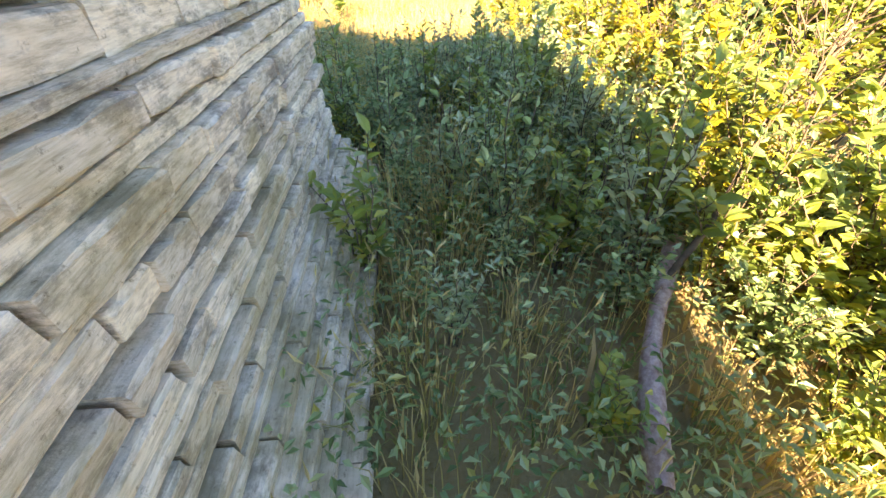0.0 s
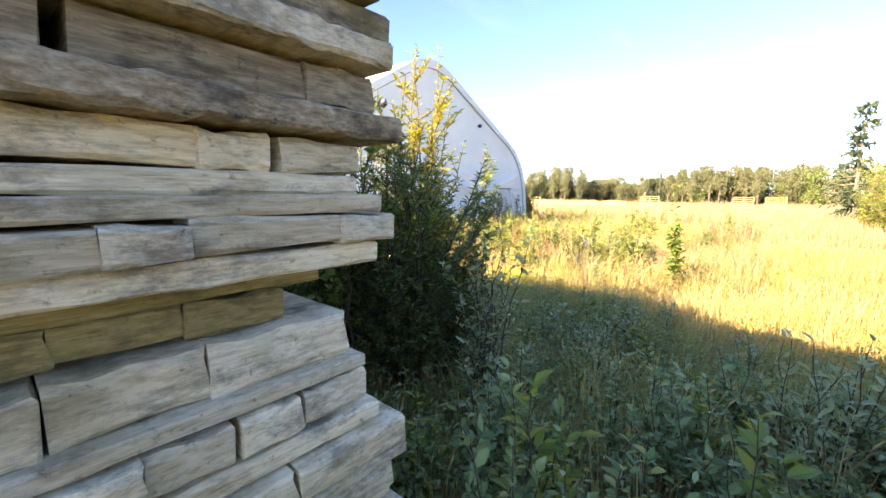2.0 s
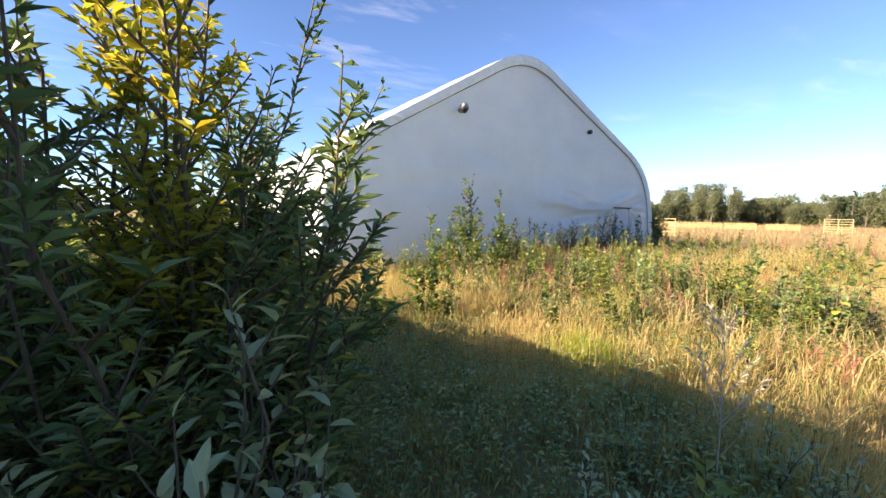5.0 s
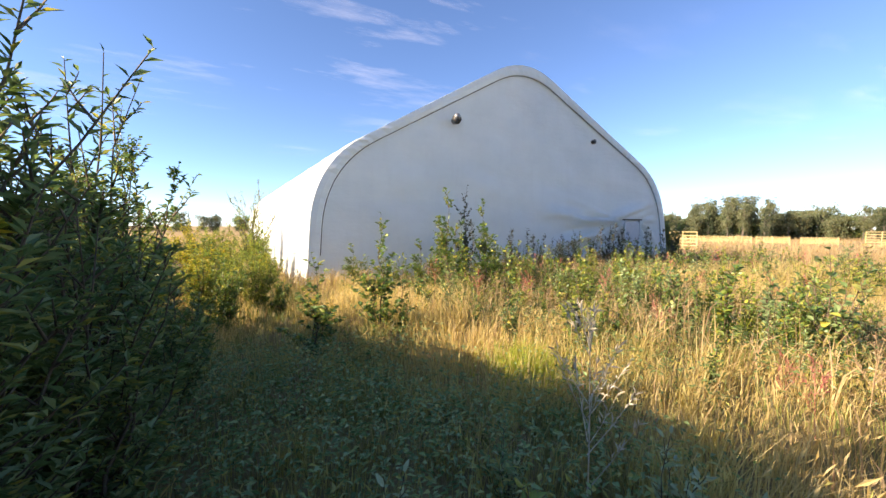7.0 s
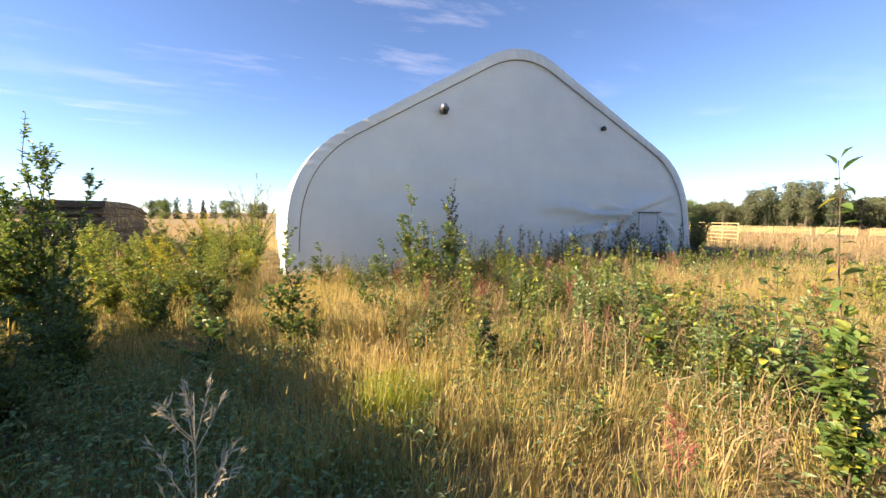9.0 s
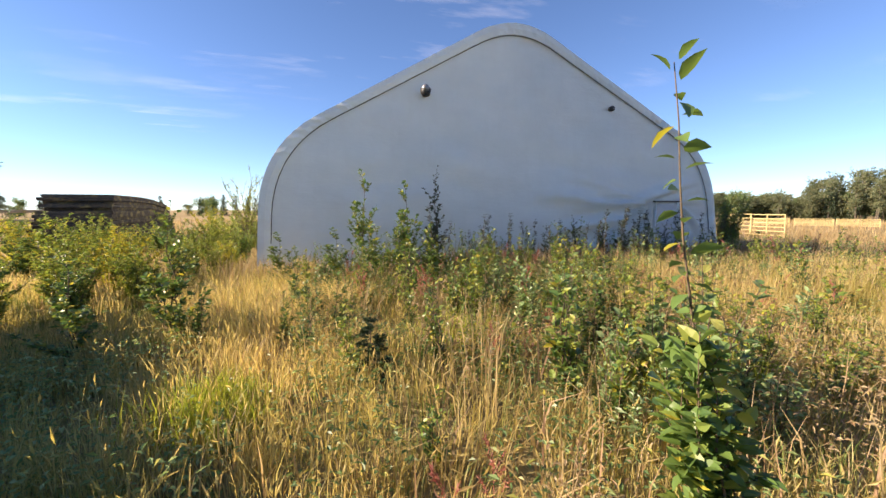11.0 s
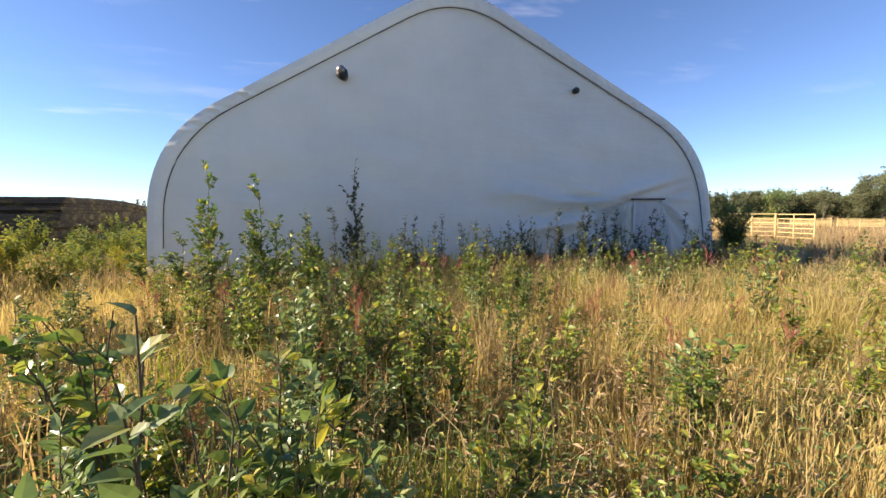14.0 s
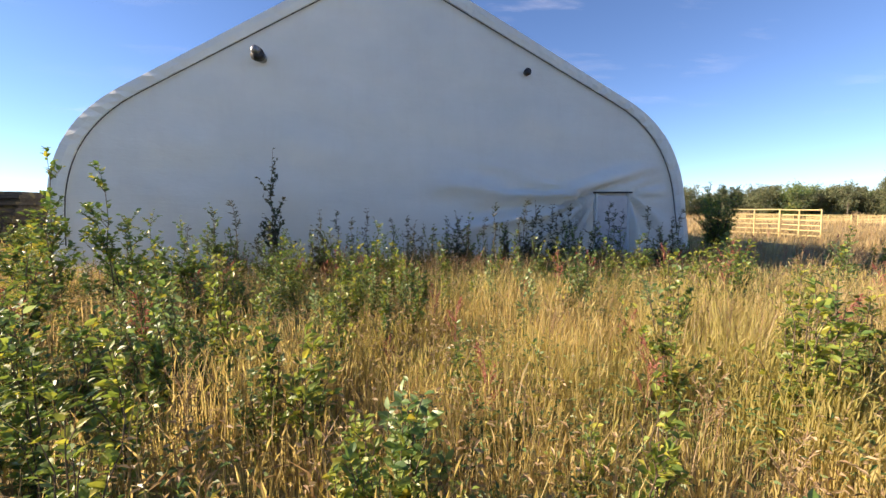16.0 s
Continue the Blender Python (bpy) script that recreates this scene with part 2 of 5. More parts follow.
def mesh_np(name, verts, faces, material, smooth=False):
    """A mesh from arrays; faces: list of (n, k) index arrays."""
    me = bpy.data.meshes.new(name)
    verts = np.asarray(verts, dtype=np.float32)
    me.vertices.add(len(verts))
    me.vertices.foreach_set("co", verts.ravel())
    loops = np.concatenate([f.ravel() for f in faces]).astype(np.int32)
    counts = np.concatenate([np.full(len(f), f.shape[1]) for f in faces]).astype(np.int32)
    me.loops.add(len(loops))
    me.loops.foreach_set("vertex_index", loops)
    me.polygons.add(len(counts))
    me.polygons.foreach_set("loop_start", np.concatenate([[0], np.cumsum(counts)[:-1]]).astype(np.int32))
    me.update(calc_edges=True)
    me.validate()
    me.polygons.foreach_set("use_smooth", np.full(len(counts), smooth))
    me.materials.append(material)
    return me


def unit(v):
    return v / np.maximum(np.linalg.norm(v, axis=-1, keepdims=True), 1e-9)


def leaf_arrays(P, D, N, L, W, fine=False, curl=0.25):
    """Leaves at P along D with upper side N, each folded along its rib and drooping at the tip."""
    D = unit(D)
    S = unit(np.cross(D, N))
    U = np.cross(S, D)
    L, W = L[:, None], W[:, None]
    n = len(P)
    if not fine:
        pts = [P, P + D * L * .45 + S * W * .5 + U * W * .18, P + D * L - U * L * curl, P + D * L * .45 - S * W * .5 + U * W * .18]
        base = np.arange(n)[:, None] * 4
        return np.stack(pts, 1).reshape(-1, 3), [base + np.array([0, 1, 2]), base + np.array([0, 2, 3])]
    pts = [P, P + D * L * .35 - U * L * curl * .1, P + D * L * .7 - U * L * curl * .45, P + D * L - U * L * curl]
    for s in (1, -1):
        pts += [P + D * L * .16 + s * S * W * .32 + U * W * .1, P + D * L * .45 + s * S * W * .5 + U * W * .16 - U * L * curl * .15,
                P + D * L * .76 + s * S * W * .3 + U * W * .08 - U * L * curl * .5]
    base = np.arange(n)[:, None] * 10
    q = [[0, 4, 5, 1], [1, 5, 6, 2], [0, 1, 8, 7], [1, 2, 9, 8]]
    t = [[2, 6, 3], [2, 3, 9]]
    return np.stack(pts, 1).reshape(-1, 3), [base + np.array(k) for k in q] + [base + np.array(k) for k in t]


def blade_arrays(P, H, lean, W, az):
    """Grass blades: tapered ribbons that bend over; lean: sideways reach of the tip."""
    n = len(P)
    side = np.stack([np.cos(az), np.sin(az), np.zeros(n)], 1)
    ln = np.concatenate([lean, np.zeros((n, 1))], 1)
    up = np.array([0, 0, 1.0])
    mid = P + ln * .3 + up * (H * .6)[:, None]
    tip = P + ln + up * H[:, None] * (1 - .25 * np.clip(np.linalg.norm(lean, axis=1) / np.maximum(H, .01), 0, 1))[:, None]
    w = W[:, None]
    pts = [P - side * w * .5, P + side * w * .5, mid + side * w * .4, mid - side * w * .4, tip]
    base = np.arange(n)[:, None] * 5
    return np.stack(pts, 1).reshape(-1, 3), [base + np.array([0, 1, 2, 3]), base + np.array([3, 2, 4])]


def join(parts):
    vs, fs, o = [], {}, 0
    for v, f in parts:
        vs.append(v)
        for k in f:
            fs.setdefault(k.shape[1], []).append(k + o)
        o += len(v)
    return np.concatenate(vs), [np.concatenate(k) for k in fs.values()]


def tube_arrays(path, radii, sides=5):
    path, radii = np.asarray(path, float), np.asarray(radii, float)
    t = unit(np.gradient(path, axis=0))
    ref = np.where(np.abs(t[:, 2:3]) < .9, np.array([[0, 0, 1.0]]), np.array([[1.0, 0, 0]]))
    a = unit(np.cross(t, ref))
    c = np.cross(t, a)
    ang = np.arange(sides) / sides * 2 * np.pi
    ring = path[:, None] + radii[:, None, None] * (a[:, None] * np.cos(ang)[None, :, None] + c[:, None] * np.sin(ang)[None, :, None])
    n = len(path)
    i, j = np.meshgrid(np.arange(n - 1), np.arange(sides), indexing="ij")
    k = (j + 1) % sides
    q = np.stack([i * sides + j, i * sides + k, (i + 1) * sides + k, (i + 1) * sides + j], -1).reshape(-1, 4)
    return ring.reshape(-1, 3), [q]


def part_me(name, me, parent, label="", kind="", m=None):
    ob = new(name, me)
    ob.parent = parent
    if m is not None:
        ob.matrix_basis = m
    return tagged(ob, label, kind=kind)


def bm_mesh(name, bm, material, smooth=False):
    me = bpy.data.meshes.new(name)
    bm.to_mesh(me)
    bm.free()
    me.materials.append(material)
    if smooth:
        for p in me.polygons:
            p.use_smooth = True
    return me


def part(name, bm, material, parent, label="", smooth=False):
    return part_me(name, bm_mesh(name, bm, material, smooth), parent, label)


def box_bm(sx, sy, sz, at=(0, 0, 0), bevel=0.0, bm=None):
    bm = bm or bmesh.new()
    r = bmesh.ops.create_cube(bm, size=1.0, matrix=Matrix.Translation(at) @ Matrix.Diagonal((sx, sy, sz, 1)))
    if bevel:
        edges = {e for v in r["verts"] for e in v.link_edges}
        bmesh.ops.bevel(bm, geom=list(edges), offset=bevel, segments=1, affect='EDGES')
    return bm


def cyl_bm(r1, r2, length, m=None, sides=12, bm=None):
    bm = bm or bmesh.new()
    bmesh.ops.create_cone(bm, cap_ends=True, segments=sides, radius1=r1, radius2=r2, depth=length, matrix=m or Matrix())
    return bm


def empty(name, m, label, category, group=""):
    ob = new(name)
    ob.empty_display_size = 0.1
    ob.matrix_basis = m
    return tagged(ob, label, category, group)


# ---- ground and sky sheets ----
def ground_z(x, y):
    return 0.05 * np.sin(x * 0.55 + 1.0) * np.cos(y * 0.47) + 0.03 * np.sin(x * 1.7 + y * 1.3)


def build_ground():
    s = np.concatenate([-np.geomspace(2500, 32, 14), np.linspace(-30, 30, 101), np.geomspace(32, 2500, 14)])
    X, Y = np.meshgrid(s, s, indexing="ij")
    Z = ground_z(X, Y) * np.clip(1.5 - np.hypot(X, Y) / 40, 0, 1)
    n = len(s)
    i, j = np.meshgrid(np.arange(n - 1), np.arange(n - 1), indexing="ij")
    q = np.stack([i * n + j, (i + 1) * n + j, (i + 1) * n + j + 1, i * n + j + 1], -1).reshape(-1, 4)
    me = mesh_np("ground", np.stack([X, Y, Z], -1).reshape(-1, 3), [q], M["soil"], True)
    tagged(new("ground", me), "flat overgrown field of dark soil and old grass", "ground", kind="structure")


def build_cloud():
    """High thin cloud, open towards the sun."""
    s = np.linspace(-4200, 4200, 29)
    hole = SUN_FROM * (700 / SUN_FROM.z)
    v = np.array([(x, y, 700.0) for x in s for y in s])
    n = len(s)
    q = []
    for i in range(n - 1):
        for j in range(n - 1):
            if math.hypot(s[i] + 150 - hole.x, s[j] + 150 - hole.y) > 800 and math.hypot(s[i], s[j]) < 4300:
                q.append((i * n + j, (i + 1) * n + j, (i + 1) * n + j + 1, i * n + j + 1))
    tagged(new("backdrop", mesh_np("backdrop", v, [np.array(q)], M["cloud"])), "thin white wisps of high cloud in a blue sky", "sky", kind="structure")


build_ground()
build_cloud()

# ---- the fabric hall ----
HALL_L, HALL_R, HALL_LEN = -6.35, 8.75, 24.0


def rounded(points, radii, steps=9):
    """An open outline with its inner corners rounded."""
    pts = [Vector((x, z)) for x, z in points]
    out = [pts[0]]
    for k in range(1, len(pts) - 1):
        a, p, c = pts[k - 1], pts[k], pts[k + 1]
        u, w = (a - p).normalized(), (c - p).normalized()
        d = radii[k - 1] / math.tan(u.angle(w) / 2)
        for i in range(steps + 1):
            f = i / steps
            out.append((p + u * d).lerp(p, f).lerp(p.lerp(p + w * d, f), f))
    return out + [pts[-1]]


def outline(inset):
    pts = rounded([(HALL_L + inset, -0.05), (-6.16 + inset, 3.2 - inset * .3), (0.68, 7.2 - inset * 1.14), (8.17 - inset, 3.46 - inset * .3), (HALL_R - inset, -0.05)], (3.0, 2.5, 3.2))
    dense = []
    for a, c in zip(pts, pts[1:]):
        k = max(1, int((c - a).length / 0.22))
        dense += [a.lerp(c, i / k) for i in range(k)]
    return dense + [pts[-1]]


def strip(curves, material, name, smooth=True):
    """A skin between equally long rows of points."""
    n = len(curves[0])
    v = np.array([tuple(p) for c in curves for p in c])
    q = np.array([(r * n + i, r * n + i + 1, (r + 1) * n + i + 1, (r + 1) * n + i) for r in range(len(curves) - 1) for i in range(n - 1)])
    return mesh_np(name, v, [q], material, smooth)


def resample(pts, count):
    d = [0.0]
    for a, c in zip(pts, pts[1:]):
        d.append(d[-1] + (c - a).length)
    xs, zs = [p.x for p in pts], [p.y for p in pts]
    t = np.linspace(0, d[-1], count)
    return np.stack([np.interp(t, d, xs), np.interp(t, d, zs)], 1)


def fabric_folds(x, z):
    """Slack folds that fan out from the head of the door, and a soft sag over the wall."""
    dx, dz = x - 5.92, z - 1.85
    r = np.hypot(dx, dz) + 1e-6
    a = np.arctan2(dz, -dx)
    reach = np.exp(-((r - 1.4) / 2.1) ** 2) * (dx < 0.05)
    fan = (1.5 * (1 - np.abs(np.sin(a * 11.5 + 0.5 * np.sin(r * 1.3)))) * np.clip(r / 1.2, .25, 1.3) + 0.3 * np.sin(a * 37 + 1.3 * r)) * reach * np.clip((0.28 - a) / 0.2, 0, 1) * np.clip((a + 1.35) / 0.3, 0, 1)
    rx, rz = x - 6.84, z - 1.85
    r2 = np.hypot(rx, rz) + 1e-6
    a2 = np.arctan2(rz, rx)
    fan2 = (np.sin(a2 * 9 + 1.0) + 0.6 * np.sin(a2 * 17)) * np.exp(-((r2 - .75) / .8) ** 2) * (rx > -0.1) * np.clip((0.8 - a2) / .3, 0, 1)
    # a pulled crease that runs from the door's head to both sides, with slack hanging over it
    line = 1.98 + np.where(dx > 0, 0.27 * np.clip(dx, 0, 2.4), -0.36 * np.clip(-dx, 0, 4.5))
    swag = (0.11 * np.exp(-((z - line - .16) / 0.2) ** 2) - 0.1 * np.exp(-((z - line + .03) / 0.07) ** 2)) * np.exp(-((x - 6.5) / 2.1) ** 2)
    ripple = 0.014 * np.sin(x * 2.1 + z * 1.3) * np.sin(z * 3.1 + x * .6) + 0.016 * np.sin(z * 5.2 + 0.5 * x + np.sin(x)) * np.exp(-((z - 2.6) / 1.1) ** 2)
    return 0.26 * fan + 0.27 * fan2 + 2.6 * swag + 1.8 * ripple


def build_hall():
    hall = empty("fabric_hall", pose(0, 0, 0), "large white fabric storage hall with rounded gable end", "hall")
    n = 150
    outer, inner = resample(outline(0.0), n), resample(outline(0.3), n)
    # roof and side skin, with the arches showing as faint ribs
    rows = []
    ys = np.linspace(0.0, HALL_LEN, 61)
    for y in ys:
        rib = 0.035 * abs(math.sin(math.pi * y / 3.0)) if 0 < y < HALL_LEN else 0
        c = np.array([1.1, 2.5])
        p = c + (outer - c) * (1 + 0.012 * min(1.0, y / 0.8) - rib / 6)
        rows.append([(p[i, 0], y, p[i, 1]) for i in range(n)])
    part_me("roof_skin", strip(rows, M["fabric"], "roof_skin"), hall, "white fabric stretched over arched ribs")
    # end wall: rows from the left leg to the right leg, with folds
    lo = []
    K = 130
    zs = np.linspace(0, 1, K) ** 0.85
    left = inner[:n // 2]
    right = inner[::-1][:n // 2]
    for f in np.linspace(0, 1, 240):
        a, c = resample([Vector(p) for p in left], K), resample([Vector(p) for p in right], K)
        p = a * (1 - f) + c * f
        lo.append(p)
    P = np.array(lo)
    fold = fabric_folds(P[..., 0], P[..., 1])
    edge = np.minimum(1, 6 * np.minimum(np.linspace(0, 1, 240), 1 - np.linspace(0, 1, 240)))[:, None]
    fold = fold * edge
    door_zone = (P[..., 0] > 5.85) & (P[..., 0] < 6.87) & (P[..., 1] < 1.9)
    Yw = 0.03 - fold
    Yw[door_zone] = 0.09
    rows = [[(P[i, j, 0], Yw[i, j], P[i, j, 1]) for j in range(K)] for i in range(240)]
    part_me("end_wall", strip(rows, M["fabric"], "end_wall"), hall, "white fabric end wall with slack folds round the door")
    # border band laid over the end wall
    rng = np.random.default_rng(3)
    rows = []
    for f, y in ((0.0, 0.03), (0.0, -0.045), (0.5, -0.06), (0.93, -0.04), (1.0, 0.035)):
        p = outer * (1 - f) + inner * f
        bend = np.exp(-((np.arange(n) - 30) / 14) ** 2) + np.exp(-((np.arange(n) - 120) / 14) ** 2)
        wob = 0.012 * np.sin(np.arange(n) * 1.9 + f * 2) * np.sin(np.arange(n) * 0.37 + 1) + rng.normal(0, 0.005, n) + 0.03 * bend * np.sin(np.arange(n) * 2.45 + f)
        rows.append([(p[i, 0], y + wob[i] * (0 < f < 1), p[i, 1]) for i in range(n)])
    part_me("border_band", strip(rows, M["fabric"], "border_band", False), hall, "fabric border band with puckered edge")
    seam = resample(outline(0.31), n)
    path = np.stack([seam[:, 0], np.full(n, -0.03), seam[:, 1]], 1)[6:-6]
    v, q = tube_arrays(path, np.full(len(path), 0.011), 6)
    part_me("lacing_rope", mesh_np("lacing_rope", v, q, M["rope"], True), hall, "dark rope laced along the seam")
    # back wall
    rows = [[(outer[i, 0], HALL_LEN, outer[i, 1]) for i in range(n // 2)], [(outer[n - 1 - i, 0], HALL_LEN, outer[n - 1 - i, 1]) for i in range(n // 2)]]
    part_me("back_wall", strip(rows, M["fabric"], "back_wall", False), hall)
    # door with frame
    bm = box_bm(0.86, 0.05, 1.82, (6.36, -0.005, 0.91), 0.008)
    d = part("door", bm, M["door"], hall, "plain pale grey metal door, closed")
    bm = box_bm(0.13, 0.05, 0.03, (6.68, -0.06, 0.98), 0.008)
    part("handle", bm, M["grey_metal"], d)
    bm = box_bm(0.06, 0.1, 1.9, (5.9, 0.0, 0.95), 0.006)
    box_bm(0.06, 0.1, 1.9, (6.82, 0.0, 0.95), 0.006, bm)
    part("door_frame", bm, M["fabric"], hall)
    bm = box_bm(1.06, 0.12, 0.045, (6.36, -0.02, 1.9), 0.01)
    part("header", bm, M["rope"], hall, "dark steel door header")
    # round vent with cowl
    vent = cyl_bm(0.1, 0.1, 0.2, pose(-2.0, -0.1, 4.75, 90), 20)
    ob = part("vent_pipe", vent, M["grey_metal"], hall, "round metal vent", True)
    bm = cyl_bm(0.145, 0.11, 0.13, pose(-2.03, -0.24, 4.76, 70, 0, 12), 20)
    part("cowl", bm, M["black"], ob, "dark vent cowl", True)
    bm = bmesh.new()
    bmesh.ops.create_uvsphere(bm, u_segments=14, v_segments=8, radius=0.1, matrix=pose(-2.06, -0.29, 4.81))
    part("cap", bm, M["grey_metal"], ob, "shiny rounded cap", True)
    bm = cyl_bm(0.075, 0.085, 0.12, pose(3.97, -0.05, 4.75, 90), 16)
    part("pipe_outlet", bm, M["black"], hall, "short black pipe outlet", True)
    return hall


build_hall()


# ---- timber stacks ----
def board_mesh(lx, ly, lz, seed, chips=1.0, segs=6):
    """A weathered sawn board with worn, slightly wavy edges."""
    rng = np.random.default_rng(seed)
    xs = np.linspace(-lx / 2, lx / 2, segs + 1)
    c = min(0.009, lz * .16)
    prof = np.array([(-ly / 2, -lz / 2 + c), (-ly / 2 + c, -lz / 2), (ly / 2, -lz / 2), (ly / 2, lz / 2), (-ly / 2 + c, lz / 2), (-ly / 2, lz / 2 - c)])
    v = []
    for i, x in enumerate(xs):
        j = rng.normal(0, 0.0022 * chips, (6, 2))
        j[[2, 3]] = 0
        shift = 0.0035 * chips * rng.normal() if i in (0, segs) else 0
        for k in range(6):
            v.append((x + shift * (k % 3 - 1), prof[k, 0] + j[k, 0], prof[k, 1] + j[k, 1]))
    q = [(i * 6 + k, i * 6 + (k + 1) % 6, (i + 1) * 6 + (k + 1) % 6, (i + 1) * 6 + k) for i in range(segs) for k in range(6)]
    caps = [tuple(range(5, -1, -1)), tuple(range(segs * 6, segs * 6 + 6))]
    return np.array(v), [np.array(q), np.array(caps)]


def front_offset(z):
    """How far the lower face of the near stack leans out at a height: it spreads towards its foot."""
    return float(np.interp(z, [0.0, 0.1, 0.2, 0.3, 0.5, 0.9, 1.05, 1.06, 1.14, 1.15, 1.46], [-10.88, -10.84, -10.77, -10.67, -10.58, -10.51, -10.51, -10.55, -10.55, -10.5, -10.46]))


def end_offset(z):
    """Where the lower courses of the near stack end."""
    return float(np.interp(z, [0.0, 0.3, 0.45, 0.6, 0.7, 0.86, 1.0, 1.05, 1.14, 1.17, 1.3, 1.46], [-10.99, -11.04, -11.13, -11.15, -11.12, -11.02, -11.05, -11.04, -11.03, -11.12, -11.14, -11.16]))


# upper courses of the near stack: foot, head, face, end, wood; split ones are rows of short blocks
# the two recessed olive courses carry the overhang's shade in their colour
UPPER = ((1.462, 1.54, -10.42, -11.29, "shaded_olive_board", True), (1.542, 1.578, -10.44, -11.22, "shaded_olive_board", False),
         (1.58, 1.634, -10.52, -11.1, "board", False), (1.636, 1.70, -10.55, -11.09, "board", True), (1.702, 1.742, -10.53, -11.09, "board", False),
         (1.746, 1.79, -10.48, -11.14, "board", False), (1.793, 1.868, -10.475, -11.14, "board", True), (1.872, 1.93, -10.555, -11.04, "brown_board", False),
         (1.936, 2.035, -10.47, -11.05, "brown_board", True), (2.04, 2.1, -10.54, -11.06, "board", False), (2.103, 2.18, -10.5, -11.06, "brown_board", True),
         (2.185, 2.235, -10.55, -11.1, "brown_board", False), (2.24, 2.32, -10.5, -11.1, "board", True), (2.325, 2.38, -10.53, -11.04, "brown_board", False),
         (2.385, 2.46, -10.48, -11.12, "brown_board", True), (2.465, 2.515, -10.52, -11.08, "dark_board", False), (2.52, 2.6, -10.5, -11.1, "dark_board", True))


def build_near_stack():
    stack = empty("timber_stack", pose(0, 0, 0), "tall stack of weathered grey sawn boards with ragged ends", "timber stack", "timber stacks")
    rng = np.random.default_rng(11)
    kinds = ("board", "shaded_olive_board", "brown_board", "dark_board")
    ends = {k: [mesh_np("board", *board_mesh(0.3, 0.95, 0.07, 50 + i, 1.3, 4), M[k]) for i in range(10 if k == "board" else 4)] for k in kinds}
    longs = {k: [mesh_np("board", *board_mesh(4.7, 0.95, 0.05, 80 + i, 0.9, 60), M[k]) for i in range(8 if k == "board" else 3)] for k in kinds}
    rest = {k: [] for k in kinds}
    courses, z, split = [], 0.02, False
    while z < 1.40:
        h = rng.uniform(0.064, 0.088) if split else rng.uniform(0.03, 0.05)
        h = h if 1.46 - z - h > 0.05 else 1.458 - z
        out = 0.03 if rng.random() < 0.1 else 0
        courses.append((z, z + h, front_offset(z) - out + rng.normal(0, 0.006), end_offset(z) + rng.uniform(-0.03, 0.03), "board", split))
        z += h + rng.choice([0.003, 0.006, 0.012])
        split = not split
    for row, (z0, z1, y, end, wood, split) in enumerate(courses + list(UPPER)):
        x0, h = -15.75 + rng.uniform(-0.1, 0.1), z1 - z0
        if not split:
            # one or two long boards make the course
            cut = rng.uniform(-13.6, -11.9) if rng.random() < .4 else x0
            for a, c in (((x0, cut - .004), (cut, end)) if cut > x0 else ((x0, end),)):
                me = longs[wood][int(rng.integers(len(longs[wood])))]
                part_me("board", me, stack, m=Matrix.LocRotScale(((a + c) / 2, y + 0.475 + rng.normal(0, .006), (z0 + z1) / 2), Euler((rng.normal(0, .01), 0, rng.normal(0, .002))), ((c - a) / 4.7, 1, h / 0.05)))
            continue
        x = end + rng.uniform(-0.02, 0.02)
        while x > x0:
            w = rng.choice([0.13, 0.19, 0.24, 0.3, 0.38]) * rng.uniform(.9, 1.1)
            yy = y + rng.normal(0, 0.007) - (0.018 if rng.random() < .12 else 0)
            hh = h * rng.uniform(.92, 1.0)
            if x > -13.9:
                m = Matrix.LocRotScale((x - w / 2, yy + 0.475, z0 + hh / 2), Euler((rng.normal(0, .006), rng.normal(0, .012), rng.normal(0, .014))), (w / 0.3, 1, hh / 0.07))
                part_me("board", ends[wood][int(rng.integers(len(ends[wood])))], stack, m=m)
            else:
                v, f = board_mesh(w, 0.95, hh, int(rng.integers(1e6)), 1.0, 2)
                rest[wood].append((v + np.array([x - w / 2, yy + 0.475, z0 + hh / 2]), f))
            x -= w + (rng.uniform(0.002, 0.007) if rng.random() < .86 else rng.uniform(0.012, 0.03))
    for k in kinds:
        if rest[k]:
            v, f = join(rest[k])
            part_me("board_rest", mesh_np("board_rest", v, f, M[k]), stack, kind="stuff")
    # top layer: split slabs and litter
    for k in range(9):
        lx = rng.uniform(1.2, 3.2)
        me = mesh_np("slab", *board_mesh(lx, rng.uniform(.14, .2), .045, 300 + k, 2.5, 12), M["dark_board"])
        part_me("slab", me, stack, m=pose(rng.uniform(-15.2, -11.0 - lx / 2 + .05), -10.4 + k * .1, 2.63 + .03 * (k % 3), rng.normal(0, 2), rng.normal(0, 1), rng.normal(0, 3)))
    return stack


